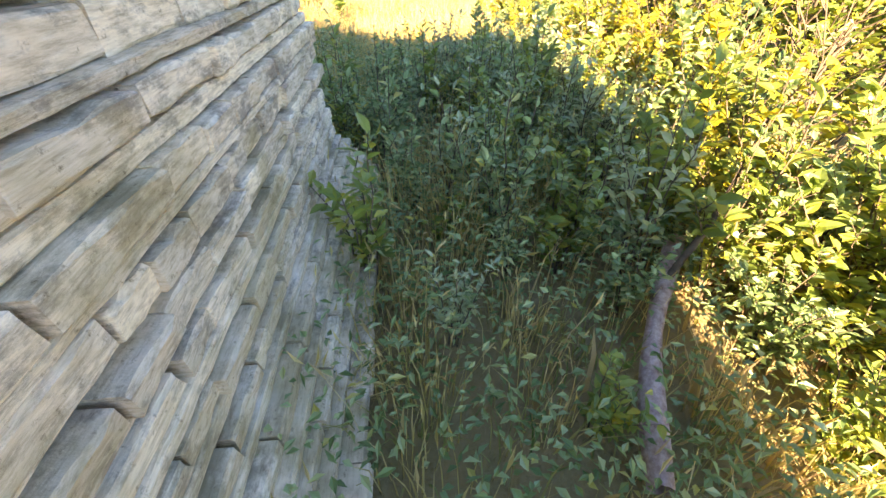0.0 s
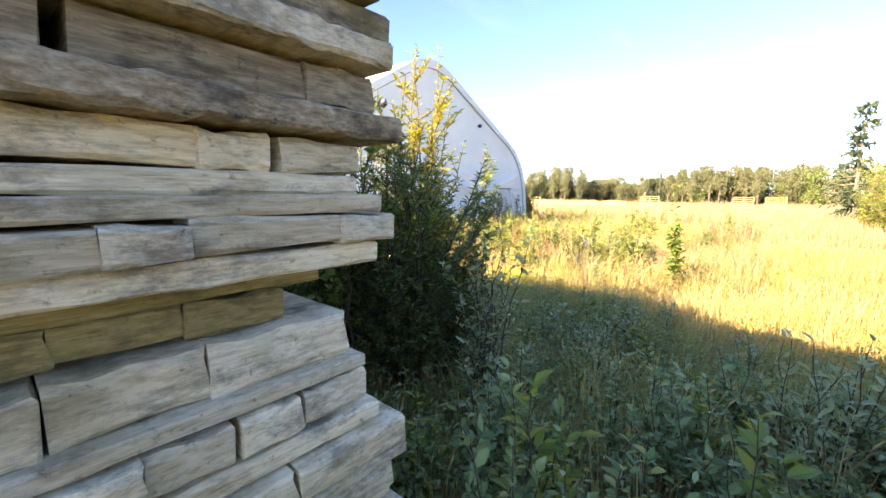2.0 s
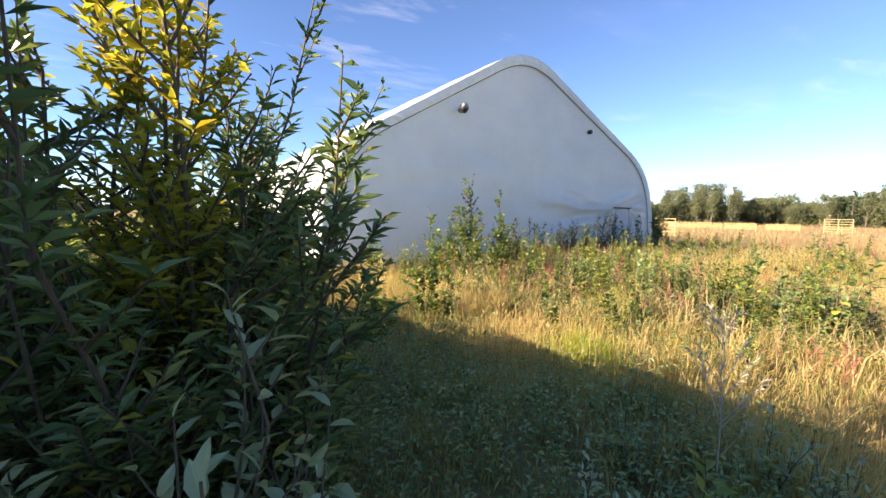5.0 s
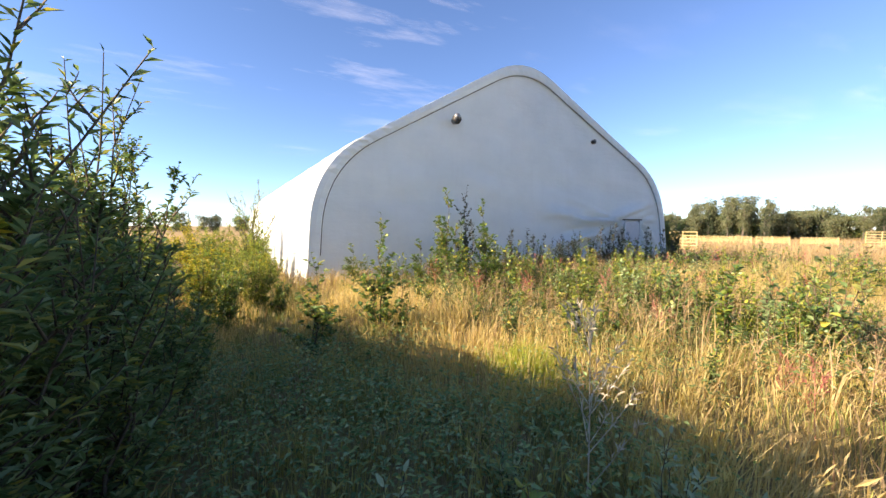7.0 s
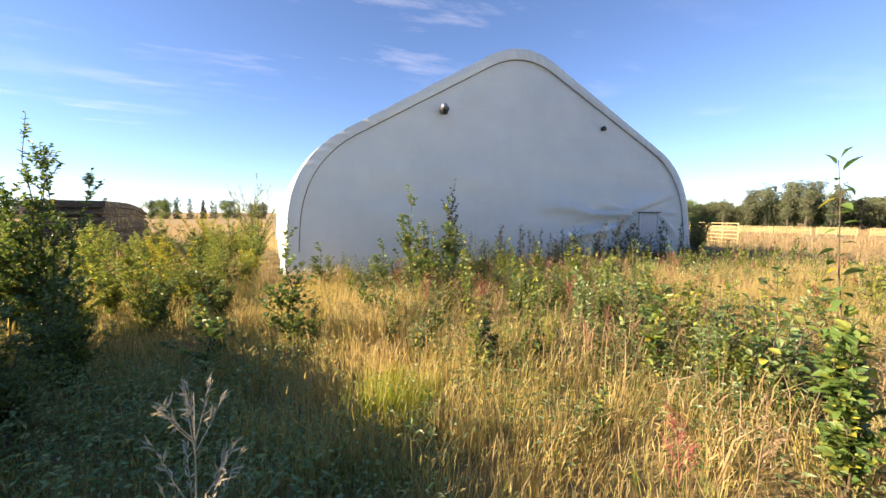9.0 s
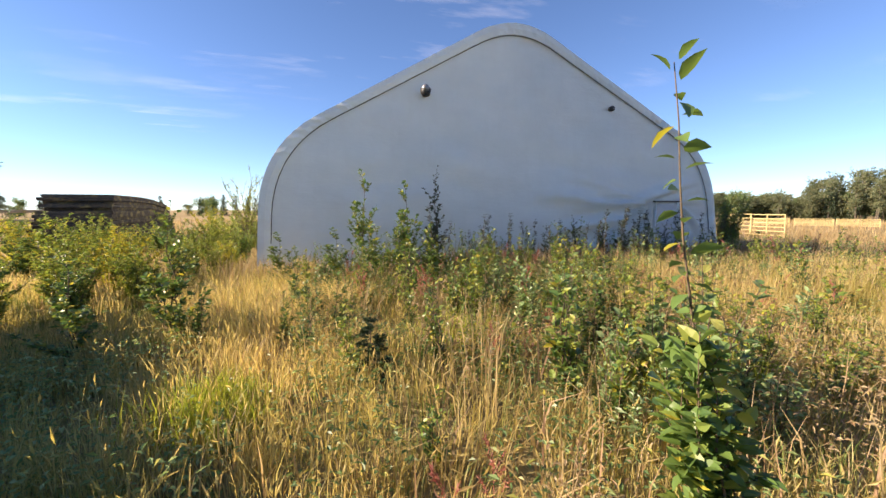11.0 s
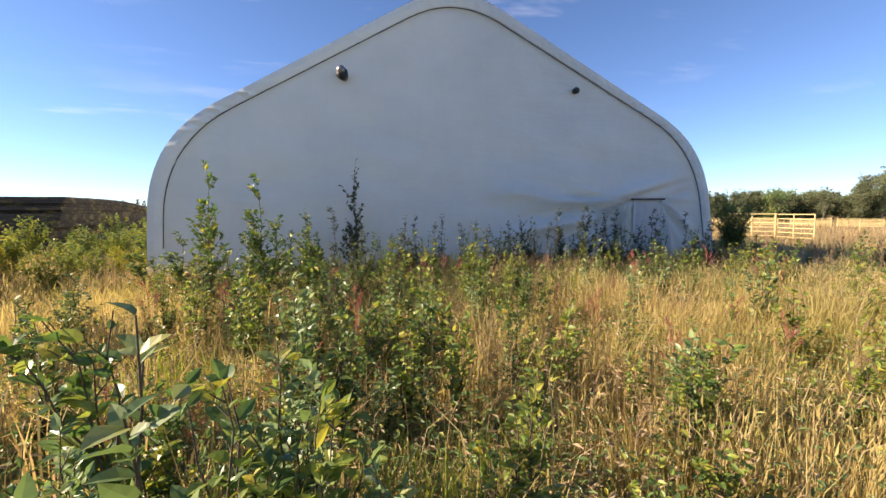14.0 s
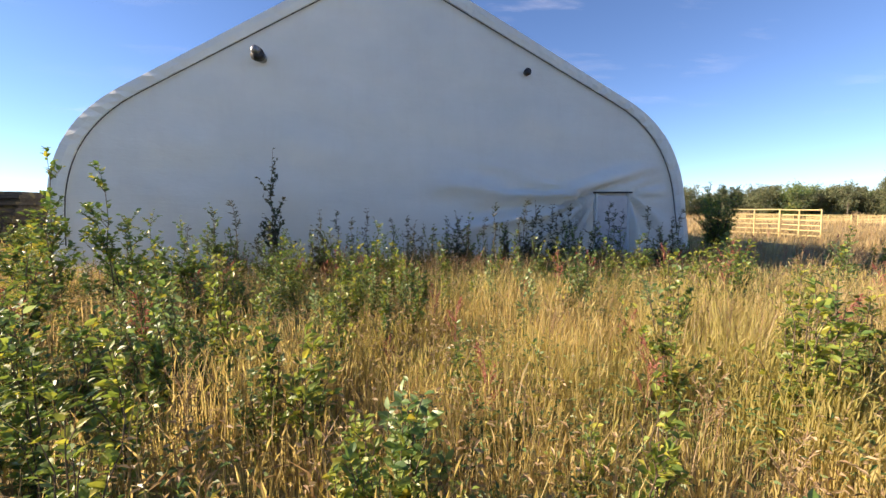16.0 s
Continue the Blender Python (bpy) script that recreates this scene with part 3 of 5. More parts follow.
def build_stack(y0, y1, end, x0, top, material, label, seed, as_parts, lean=0.0):
    """A stack of long boards laid side by side in layers; their ends make its ragged face."""
    stack = empty("timber_stack", pose(0, 0, 0), label, "timber stack", "timber stacks")
    rng = np.random.default_rng(seed)
    shared = [mesh_np("board", *board_mesh(4.8, 0.2, 0.06, seed * 50 + i, 2.0, 10), material) for i in range(6)] if as_parts else None
    z, rest, k = 0.02, [], 0
    while z < top:
        h = rng.uniform(.05, .085)
        ex = end + rng.normal(0, .05) + lean * z
        y = y0 + rng.normal(0, .04)
        while y < y1:
            w = rng.choice([.14, .19, .24])
            e = ex + rng.normal(0, .03)
            if as_parts:
                part_me("board", shared[k % 6], stack, m=Matrix.LocRotScale(((x0 + e) / 2, y + w / 2, z + h / 2), Euler((0, rng.normal(0, .003), rng.normal(0, .004))), ((e - x0) / 4.8, w / .2, h * .93 / .06)))
            else:
                v, f = board_mesh(e - x0, w, h * .93, seed * 900 + k, 1.5, 3)
                rest.append((v + np.array([(x0 + e) / 2, y + w / 2, z + h / 2]), f))
            y += w + rng.uniform(.004, .02)
            k += 1
        z += h + (0.025 if rng.random() < .3 else 0.003)
    if rest:
        v, f = join(rest)
        part_me("board_rest", mesh_np("board_rest", v, f, material), stack, kind="stuff")
    return stack


build_near_stack()
# added out of view behind the start, only to shade the path
build_stack(-10.9, -4.6, -15.98, -20.5, 4.8, M["dark_board"], "unseen tall dark stack added behind the start to cast shade", 25, False)
build_stack(-9.42, -8.35, -10.95, -15.6, 2.74, M["dark_board"], "dark grey timber stack with ragged board ends beside a willow", 21, True)
build_stack(-8.15, -7.1, -10.72, -15.5, 2.6, M["dark_board"], "dark grey timber stack behind a willow bush", 22, False)
build_stack(-6.9, -5.8, -10.8, -15.5, 2.45, M["dark_board"], "dark grey timber stack behind green bushes", 23, False)
build_stack(-5.6, -4.5, -11.1, -15.6, 2.2, M["dark_board"], "low dark timber stack in the hedge", 24, False)


# ---- plants ----
def plant_arrays(seed, h, spread, stems, twigs, leaves, L, W, low=0.15, fine=False, bow=1.0, tight=0.5):
    """Stems from one root that bow outwards, side twigs, and leaves along both."""
    rng = np.random.default_rng(seed)
    wood, P, D = [], [], []
    for s in range(stems):
        az = rng.uniform(0, 2 * np.pi)
        hh = h * (1.0 if s == 0 else rng.uniform(.5, 1.0))
        out = spread * rng.uniform(.15, 1.0) * (0.25 if s == 0 else 1)
        t = np.linspace(0, 1, 7)
        r0 = spread * .12 * rng.uniform(0, 1)
        rad = r0 + (out - r0) * t ** (1.0 + .5 * bow)
        path = np.stack([rad * np.cos(az), rad * np.sin(az), hh * t], 1) + np.concatenate([[[0, 0, 0]], rng.normal(0, .015 * h, (6, 3)) * [1, 1, .3]])
        thick = 0.0055 * h ** .8
        wood.append(tube_arrays(path, thick * (1.1 - t) + .0012, 5))
        pts = [(path, t, 1.0)]
        for k in range(twigs):
            f = rng.uniform(low, .95)
            b0 = np.array([np.interp(f, t, path[:, a]) for a in range(3)])
            ta = az + rng.normal(0, 1.4)
            ln = tight * h * .35 * (1.05 - f * .75) * rng.uniform(.6, 1.2)
            d = np.array([np.cos(ta), np.sin(ta), rng.uniform(.5, 1.4)])
            tp = b0 + np.linspace(0, 1, 4)[:, None] * ln * d / np.linalg.norm(d) + np.array([[0, 0, 0], [0, 0, .01], [0, 0, .02], [0, 0, .05]]) * h * .3
            wood.append(tube_arrays(tp, np.linspace(.5, .15, 4) * thick + .0008, 3))
            pts.append((tp, np.linspace(0, 1, 4), ln / h * 3))
        wts = np.array([max(.15, w) for _, _, w in pts])
        cnt = np.maximum(2, (leaves / stems * wts / wts.sum()).astype(int))
        for (pp, tt, _), c in zip(pts, cnt):
            f = rng.uniform(low if pp is path else .15, 1.0, c)
            f[0] = 1.0
            x = np.stack([np.interp(f, tt, pp[:, a]) for a in range(3)], 1)
            ax = unit(np.stack([np.interp(np.minimum(f + .1, 1), tt, pp[:, a]) for a in range(3)], 1) - np.stack([np.interp(f - .1, tt, pp[:, a]) for a in range(3)], 1))
            ra = rng.uniform(0, 2 * np.pi, c)
            side = np.stack([np.cos(ra), np.sin(ra), rng.uniform(-.25, .5, c)], 1)
            P.append(x)
            D.append(ax * .55 + side * .85)
    P, D = np.concatenate(P), np.concatenate(D)
    n = len(P)
    N = np.array([0, 0, 1.0]) + rng.normal(0, .45, (n, 3))
    Ls = L * rng.uniform(.55, 1.25, n)
    return join(wood), leaf_arrays(P, D, N, Ls, W * Ls / L, fine, .2)


def plant(name, seed, h, spread, stems, twigs, leaves, L, W, leaf, label, category, stem="stem", group="", **kw):
    ob = empty(name, pose(0, 0, -50), label, category, group)
    (sv, sf), (lv, lf) = plant_arrays(seed, h, spread, stems, twigs, leaves, L, W, **kw)
    part_me("branchwork", mesh_np("branchwork", sv, sf, M[stem], True), ob)
    part_me("foliage", mesh_np("foliage", lv, lf, M[leaf]), ob, kind="stuff")
    return ob


def put(ob, x, y, scale=1.0, turn=0.0, tall=1.0, z=None):
    """The first use places the plant itself; later ones are copies."""
    if z is None:
        z = float(ground_z(x, y)) - 0.02 if math.hypot(x, y) < 40 else -0.02
    m = Matrix.LocRotScale((x, y, z), Euler((0, 0, turn)), (scale, scale, scale * tall))
    if ob.matrix_basis.translation.z < -40:
        ob.matrix_basis = m
        return ob
    c = copy_thing(ob, pose(0, 0, 0))
    c.matrix_basis = m
    return c


rnd = random.Random(5)
# the large willow at the end of the stacks
put(plant("willow_bush", 1, 2.6, 0.95, 44, 14, 19000, 0.066, 0.019, "willow_leaf", "dense green willow bush beside the timber stacks", "bush", low=0.08), -9.35, -8.75)
put(plant("willow_bush", 2, 3.0, 0.28, 9, 15, 4200, 0.055, 0.022, "yellow_leaf", "upright willow with yellowing top leaves", "bush", low=0.4), -9.2, -8.8)
put(plant("willow_bush", 3, 2.1, 0.95, 22, 11, 7000, 0.062, 0.02, "willow_leaf", "dense green willow bush in the shade of timber stacks", "bush", low=0.06), -9.9, -8.0)
put(plant("willow_bush", 4, 1.6, 0.38, 18, 5, 800, 0.068, 0.028, "silver_leaf", "young willow with broad grey-green leaves", "bush", low=0.3, fine=True), -9.16, -9.55)
put(plant("willow_bush", 8, 2.2, 0.5, 20, 13, 7000, 0.07, 0.021, "willow_leaf", "leafy willow at the edge of the shade", "bush", low=0.06), -8.98, -8.95)
put(plant("willow_bush", 5, 1.9, 0.6, 18, 11, 5600, 0.064, 0.022, "willow_leaf", "green willow bush at the shadow's edge", "bush", low=0.06), -8.78, -8.3)
put(plant("willow_bush", 9, 2.55, 0.7, 26, 13, 8500, 0.066, 0.021, "willow_leaf", "tall willow bush with a sunlit crown", "bush", low=0.06), -9.0, -7.6)
poplar = plant("poplar_sapling", 6, 2.7, 0.42, 5, 11, 1000, 0.07, 0.052, "lime_leaf", "young poplar with pale sunlit leaves", "sapling", fine=True, low=0.35)
put(poplar, -9.75, -8.55, 1.02)
put(poplar, -10.05, -8.0, .98, 2.1)
put(poplar, -9.9, -7.5, .95, 4.0)

# leafy bushes of the left hedge
hedge = [plant("bush", 30 + i, 1.5, 0.75, 15, 10, 3300, 0.066, 0.034, leaf, label, "bush", group="hedge bushes", low=0.05)
         for i, (leaf, label) in enumerate((("lime_leaf", "sunlit yellow-green bush of the hedge"), ("poplar_leaf", "mid-green bush of the hedge"), ("willow_leaf", "dark green bush of the hedge"), ("yellow_leaf", "yellowing bush of the hedge")))]
for x, y, s, k in ((-9.6, -6.6, 1.05, 2), (-8.9, -6.9, .8, 1), (-9.9, -5.4, 1.1, 1), (-8.9, -5.2, .95, 2), (-8.5, -5.9, .7, 1), (-9.2, -3.9, 1.0, 0), (-8.2, -4.0, .8, 1),
                   (-10.3, -2.9, 1.15, 1), (-9.2, -2.4, .95, 0), (-8.1, -2.5, .8, 0), (-7.4, -3.4, .55, 1), (-9.9, -1.0, 1.05, 0), (-8.7, -.6, 1.0, 3), (-7.6, -1.0, .8, 0),
                   (-11.2, .4, 1.1, 1), (-9.6, 1.0, 1.05, 0), (-8.4, 1.2, 1.0, 1), (-12.6, -.8, 1.1, 1), (-13.6, 1.4, 1.0, 0), (-11.6, 3.0, 1.0, 1), (-7.2, 3.2, 1.0, 1),
                   (-14.8, -1.8, 1.1, 2), (-16.0, .8, 1.1, 1), (-9.0, 4.4, .9, 1), (-10.8, 6.0, .9, 0), (-8.8, -7.6, .95, 2), (-9.1, -7.2, 1.15, 2), (-8.6, -6.8, .7, 2),
                   (-8.5, -3.2, .95, 0), (-7.7, -3.1, .7, 0), (-8.6, -1.6, .95, 3), (-7.9, .2, .95, 0), (-7.2, -.2, .75, 0), (-9.5, -.2, 1.0, 0), (-10.6, 1.2, 1.05, 0), (-10.4, -4.2, 1.15, 1), (-7.1, .8, .8, 3), (-8.0, 2.4, 1.0, 0), (-11.9, 1.8, 1.0, 3),
                   (-8.6, 6.2, 1.15, 0), (-9.8, 4.2, 1.1, 1), (-10.6, 7.5, 1.2, 0), (-11.8, 5.0, 1.15, 0), (-12.6, 7.2, 1.2, 1), (-13.6, 4.5, 1.1, 0), (-14.8, 6.5, 1.1, 1), (-8.2, 8.2, 1.3, 0), (-9.5, 9.6, 1.3, 3), (-15.8, 4.2, 1.1, 0), (-7.3, 2.0, 1.0, 0), (-7.2, 6.8, 1.25, 1)):
    put(hedge[k], x, y, s * rnd.uniform(.92, 1.08), rnd.uniform(0, 6.28), rnd.uniform(.75, 1.0))
put(plant("birch_sapling", 40, 3.0, 0.8, 12, 16, 6500, 0.065, 0.04, "poplar_leaf", "tall open birch sapling over the hedge", "sapling", low=0.2), -9.2, -4.5)
put(plant("willow_bush", 41, 2.75, 1.0, 18, 14, 5600, 0.055, 0.025, "lime_leaf", "airy yellow-green willow beside the fabric hall", "bush", low=0.05), -7.3, 4.7, 1.15)

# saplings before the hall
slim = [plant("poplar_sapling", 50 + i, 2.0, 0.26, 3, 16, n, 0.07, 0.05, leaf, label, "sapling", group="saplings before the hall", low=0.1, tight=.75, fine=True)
        for i, (leaf, n, label) in enumerate((("poplar_leaf", 820, "slim sunlit poplar sapling in tall grass"), ("poplar_leaf", 900, "slim green poplar sapling in tall grass"), ("shaded_leaf", 700, "slim sapling with leaf colour darkened for the fabric wall's shade")))]
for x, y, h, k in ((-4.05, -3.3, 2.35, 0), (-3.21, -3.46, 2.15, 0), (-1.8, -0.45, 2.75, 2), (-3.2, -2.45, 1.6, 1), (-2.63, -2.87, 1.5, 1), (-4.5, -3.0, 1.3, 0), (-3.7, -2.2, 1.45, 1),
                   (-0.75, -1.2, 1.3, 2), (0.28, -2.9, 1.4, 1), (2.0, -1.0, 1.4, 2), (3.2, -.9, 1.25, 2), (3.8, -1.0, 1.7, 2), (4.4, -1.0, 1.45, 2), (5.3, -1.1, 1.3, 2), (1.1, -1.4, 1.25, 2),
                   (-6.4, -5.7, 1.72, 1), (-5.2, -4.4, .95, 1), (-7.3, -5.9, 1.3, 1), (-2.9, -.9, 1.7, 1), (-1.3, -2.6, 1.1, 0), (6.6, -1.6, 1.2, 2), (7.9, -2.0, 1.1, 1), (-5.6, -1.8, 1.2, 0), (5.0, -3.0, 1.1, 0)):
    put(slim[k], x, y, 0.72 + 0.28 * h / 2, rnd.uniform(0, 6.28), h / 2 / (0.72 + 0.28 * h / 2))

# low leafy shrubs scattered in the field
low = [plant("shrub", 60 + i, 0.85, 0.3, 7, 5, 330, 0.055, 0.034, leaf, label, "shrub", group="field shrubs", low=0.1, fine=True)
       for i, (leaf, label) in enumerate((("lime_leaf", "small lime-green shrub in dry grass"), ("poplar_leaf", "small green shrub in dry grass"), ("willow_leaf", "small grey-green shrub in dry grass")))]
for x, y, h, k in ((0.14, -8.0, .72, 0), (-0.9, -8.0, .85, 0), (1.2, -7.85, .6, 0), (-2.2, -8.3, 1.1, 2), (-4.7, -6.1, .85, 1), (-5.0, -6.6, .8, 2), (-3.9, -7.0, .75, 1), (-6.2, -5.75, .8, 1),
                   (-2.45, -8.95, 1.3, 2), (-2.25, -8.75, 1.1, 1), (2.3, -7.0, .95, 0), (2.9, -6.2, 1.0, 2), (3.6, -6.8, .9, 0), (2.5, -8.4, .8, 1), (1.9, -5.2, .9, 2), (-1.6, -6.2, .8, 1), (-3.0, -5.6, .9, 1),
                   (-0.2, -5.0, .8, 2), (4.4, -4.4, 1.0, 0), (3.4, -3.6, .95, 2), (5.8, -4.2, 1.0, 1), (6.9, -3.2, 1.0, 0), (8.2, -4.0, 1.0, 2), (9.6, -3.0, 1.1, 1), (-2.4, -4.3, 1.0, 1), (-1.5, -4.9, .9, 0),
                   (-4.9, -4.9, .9, 2), (-3.5, -4.6, 1.1, 1), (7.4, -6.0, .9, 2), (10.5, -6.5, 1.1, 1), (13, -4.5, 1.2, 2), (5.0, -7.5, .9, 1), (12.5, -9, 1.0, 1), (15, -7, 1.1, 2), (9, -9.5, 1.0, 0),
                   (0.8, -6.4, .7, 1), (-0.6, -6.9, .7, 2), (-4.2, -8.6, .55, 1), (-1.4, -7.4, .6, 1), (1.6, -9.0, .8, 1), (2.9, -9.4, 1.0, 2), (6.5, -9, .9, 1), (-5.8, -12.6, .9, 2), (-3.0, -12.9, 1.0, 1),
                   (2.9, -7.5, 1.05, 0), (3.3, -7.9, .9, 0), (-1.15, -8.45, .9, 0), (-.65, -8.65, .6, 0), (-6.6, -9.9, .45, 1), (-7.9, -9.2, .5, 2), (-8.3, -10.0, .5, 1), (-6.1, -9.5, .35, 1)):
    put(low[k], x, y, h / .85 * rnd.uniform(.92, 1.05), rnd.uniform(0, 6.28))
ROUTE = ((-13.4, -11.2), (-12.2, -11.25), (-11.2, -11.3), (-10.5, -11.3), (-9.8, -10.9), (-9.0, -10.4), (-8.2, -10.65), (-7.4, -10.8), (-6.6, -11), (-5.8, -11), (-5, -10.9), (-4.3, -10.8), (-3.4, -10.6), (-2.4, -10.1), (-1.4, -9.9), (-0.4, -9.7), (.2, -9.5))


def clear(x, y, d):
    return min(math.hypot(x - a, y - c) for a, c in ROUTE) > d


for k in range(300):
    x, y = rnd.uniform(-5.8, 13), -1.0 - 9.5 * rnd.random() ** 1.1
    if clear(x, y, .9) and (x > -2.5 or y > -6.5 or rnd.random() < .25):
        kind, size, turn, tall = rnd.choice((0, 1, 1, 2, 2)), rnd.uniform(.5, 1.0), rnd.uniform(0, 6.28), rnd.uniform(.8, 1.25)
        if k % 2 or y < -8:
            put(low[kind], x, y, size, turn, tall)
put(plant("willow_bush", 70, 2.25, 0.95, 34, 12, 8000, 0.07, 0.03, "poplar_leaf", "dense dark green bush beside the fabric hall", "bush", low=0.03), 10.45, 0.95)
put(hedge[2], 11.5, 1.9, 1.15, 2.0)


# the tall sapling passed close by, with leaves that can be counted
def leaf_object(name, L, W, material):
    v, f = leaf_arrays(np.zeros((1, 3)), np.array([[1.0, 0, 0]]), np.array([[0, 0, 1.0]]), np.array([L]), np.array([W]), True, .22)
    return mesh_np(name, v, f, material, True)


def build_near_sapling(x, y, high, lean, bare, seed, bushy, label, big=1.0):
    """One thin leaning stem with single broad leaves above and a leafy foot; bare: the height where the foot ends."""
    ob = empty("poplar_sapling", pose(x, y, float(ground_z(x, y)) - .02), label, "sapling", "young poplars")
    t = np.linspace(0, 1, 12)
    path = np.stack([lean[0] * t ** 1.25 + .012 * np.sin(t * 14), lean[1] * t + .012 * np.sin(t * 11 + 1), high * t], 1)
    path[0] = 0
    v, f = tube_arrays(path, .007 * big * (1.05 - t) + .0015, 7)
    part_me("stem", mesh_np("stem", v, f, M["stem"], True), ob, "thin dark brown stem")
    meshes = [leaf_object("leaf", .1, .058, M["poplar_leaf"]), leaf_object("leaf", .085, .052, M["poplar_leaf"]), leaf_object("leaf", .09, .052, M["yellow_leaf"])]
    rng = np.random.default_rng(seed)
    single = int((high - bare) / .036)
    for k in range(single + (26 if bushy else 8)):
        f = 1.0 - (1 - bare / high) * k / single if k < single else rng.uniform(.3, bare / high)
        p = [np.interp(f, t, path[:, a]) for a in range(3)]
        az = k * 2.4 + rng.normal(0, .4)
        up = rng.uniform(-30, 30) if k > 2 else -55
        reach = 0.015 if k < single else rng.uniform(.02, .12)
        size = big * rng.uniform(.7, 1.1)
        part_me("leaf", meshes[2 if k % 11 == 6 else k % 2], ob, m=pose(p[0] + reach * math.cos(az), p[1] + reach * math.sin(az), p[2] + .01, rng.normal(0, 30), up, math.degrees(az)) @ Matrix.Scale(size, 4))
    if bushy:
        (sv, sf), (lv, lf) = plant_arrays(seed + 81, bare * 1.08, .17, 9, 8, bushy, .075, .045, low=.2, fine=True)
        for w in (sv, lv):
            w[:, 0] += lean[0] * np.clip(w[:, 2] / high, 0, 1) ** 1.25
            w[:, 1] += lean[1] * np.clip(w[:, 2] / high, 0, 1)
        part_me("lower_branchwork", mesh_np("lower_branchwork", sv, sf, M["stem"], True), ob)
        part_me("lower_foliage", mesh_np("lower_foliage", lv, lf, M["poplar_leaf"]), ob, kind="stuff")


build_near_sapling(-3.45, -9.83, 2.14, (-.25, .1), 1.2, 9, 1200, "tall single-stemmed poplar sapling with broad green leaves")
build_near_sapling(-0.12, -9.4, 1.5, (.02, .01), 1.3, 12, 0, "short poplar sapling with a few broad pale leaves", .55)


# small spruce
def spruce_arrays(seed, h, width, tiers, per, needles, L):
    rng = np.random.default_rng(seed)
    wood = [tube_arrays(np.array([[0, 0, 0], [0, 0, h * .5], [0, 0, h]]), np.array([.018, .011, .002]) * h, 6)]
    P, D = [], []
    for k in range(tiers):
        f = .06 + .92 * k / tiers
        z = h * f
        r = width * (1 - f) ** .8 * rng.uniform(.75, 1.15) + .02 * h
        n = max(4, int(per * (1 - f * .6)))
        for i in range(n):
            a = rng.uniform(0, 2 * np.pi)
            rr = r * rng.uniform(.7, 1.15)
            d = np.array([np.cos(a), np.sin(a), .35 * f + rng.uniform(-.35, .1)])
            e = np.array([0, 0, z]) + d * rr
            wood.append(tube_arrays(np.array([[0, 0, z], e]), np.array([.006, .002]) * h, 3))
            c = needles
            g = rng.uniform(.15, 1, c)
            P.append(np.array([0, 0, z]) + g[:, None] * (e - np.array([0, 0, z])))
            D.append(d + rng.normal(0, .7, (c, 3)) + np.array([0, 0, .1]))
    P, D = np.concatenate(P), np.concatenate(D)
    n = len(P)
    return join(wood), leaf_arrays(P, D, rng.normal(0, 1, (n, 3)) + [0, 0, 1], L * rng.uniform(.6, 1.3, n), L * .35 * np.ones(n), False, .1)


def spruce(name, seed, h, width, tiers, per, needles, L, label, category, leaf="needle", group=""):
    ob = empty(name, pose(0, 0, -50), label, category, group)
    (sv, sf), (lv, lf) = spruce_arrays(seed, h, width, tiers, per, needles, L)
    part_me("trunk", mesh_np("trunk", sv, sf, M["trunk"], True), ob)
    part_me("crown", mesh_np("crown", lv, lf, M[leaf]), ob, kind="stuff")
    return ob


put(spruce("spruce_seedling", 5, .62, .24, 10, 11, 80, .03, "small dark spruce seedling in dry grass", "seedling"), -4.4, -7.1)

# ---- far trees ----
def tree_arrays(seed, h, crown_r, limbs, clumps, per, L, bare=0.35):
    rng = np.random.default_rng(seed)
    t = np.linspace(0, 1, 6)
    path = np.stack([.03 * h * np.sin(t * 3 + seed), .03 * h * np.cos(t * 2 + seed) - .03 * h, h * .95 * t], 1)
    wood = [tube_arrays(path, .014 * h * (1.05 - t), 6)]
    P, D = [], []
    for k in range(limbs):
        f = rng.uniform(bare, .95)
        b0 = np.array([np.interp(f, t, path[:, a]) for a in range(3)])
        az = rng.uniform(0, 2 * np.pi)
        r = crown_r * (1 - abs(f - .55) * 1.1) * rng.uniform(.5, 1.15)
        e = b0 + np.array([np.cos(az) * r, np.sin(az) * r, r * rng.uniform(.3, 1.0)])
        wood.append(tube_arrays(np.array([b0, (b0 + e) / 2 + [0, 0, -.03 * h], e]), np.array([.006, .004, .0015]) * h, 4))
        for c in range(clumps):
            q = b0 + (e - b0) * rng.uniform(.35, 1.08) + rng.normal(0, .13 * crown_r, 3)
            P.append(q + rng.normal(0, .11 * crown_r + .05, (per, 3)))
            D.append(rng.normal(0, 1, (per, 3)) + [0, 0, -.1])
    P, D = np.concatenate(P), np.concatenate(D)
    n = len(P)
    return join(wood), leaf_arrays(P, D, rng.normal(0, .6, (n, 3)) + [0, 0, 1], L * rng.uniform(.6, 1.3, n), L * .75 * np.ones(n), False, .2)


def tree(name, seed, h, crown_r, limbs, clumps, per, L, label, leaf="far_leaf", bare=.35, group=""):
    ob = empty(name, pose(0, 0, -50), label, "tree", group)
    (sv, sf), (lv, lf) = tree_arrays(seed, h, crown_r, limbs, clumps, per, L, bare)
    part_me("trunk", mesh_np("trunk", sv, sf, M["trunk"], True), ob)
    part_me("crown", mesh_np("crown", lv, lf, M[leaf]), ob, kind="stuff")
    return ob


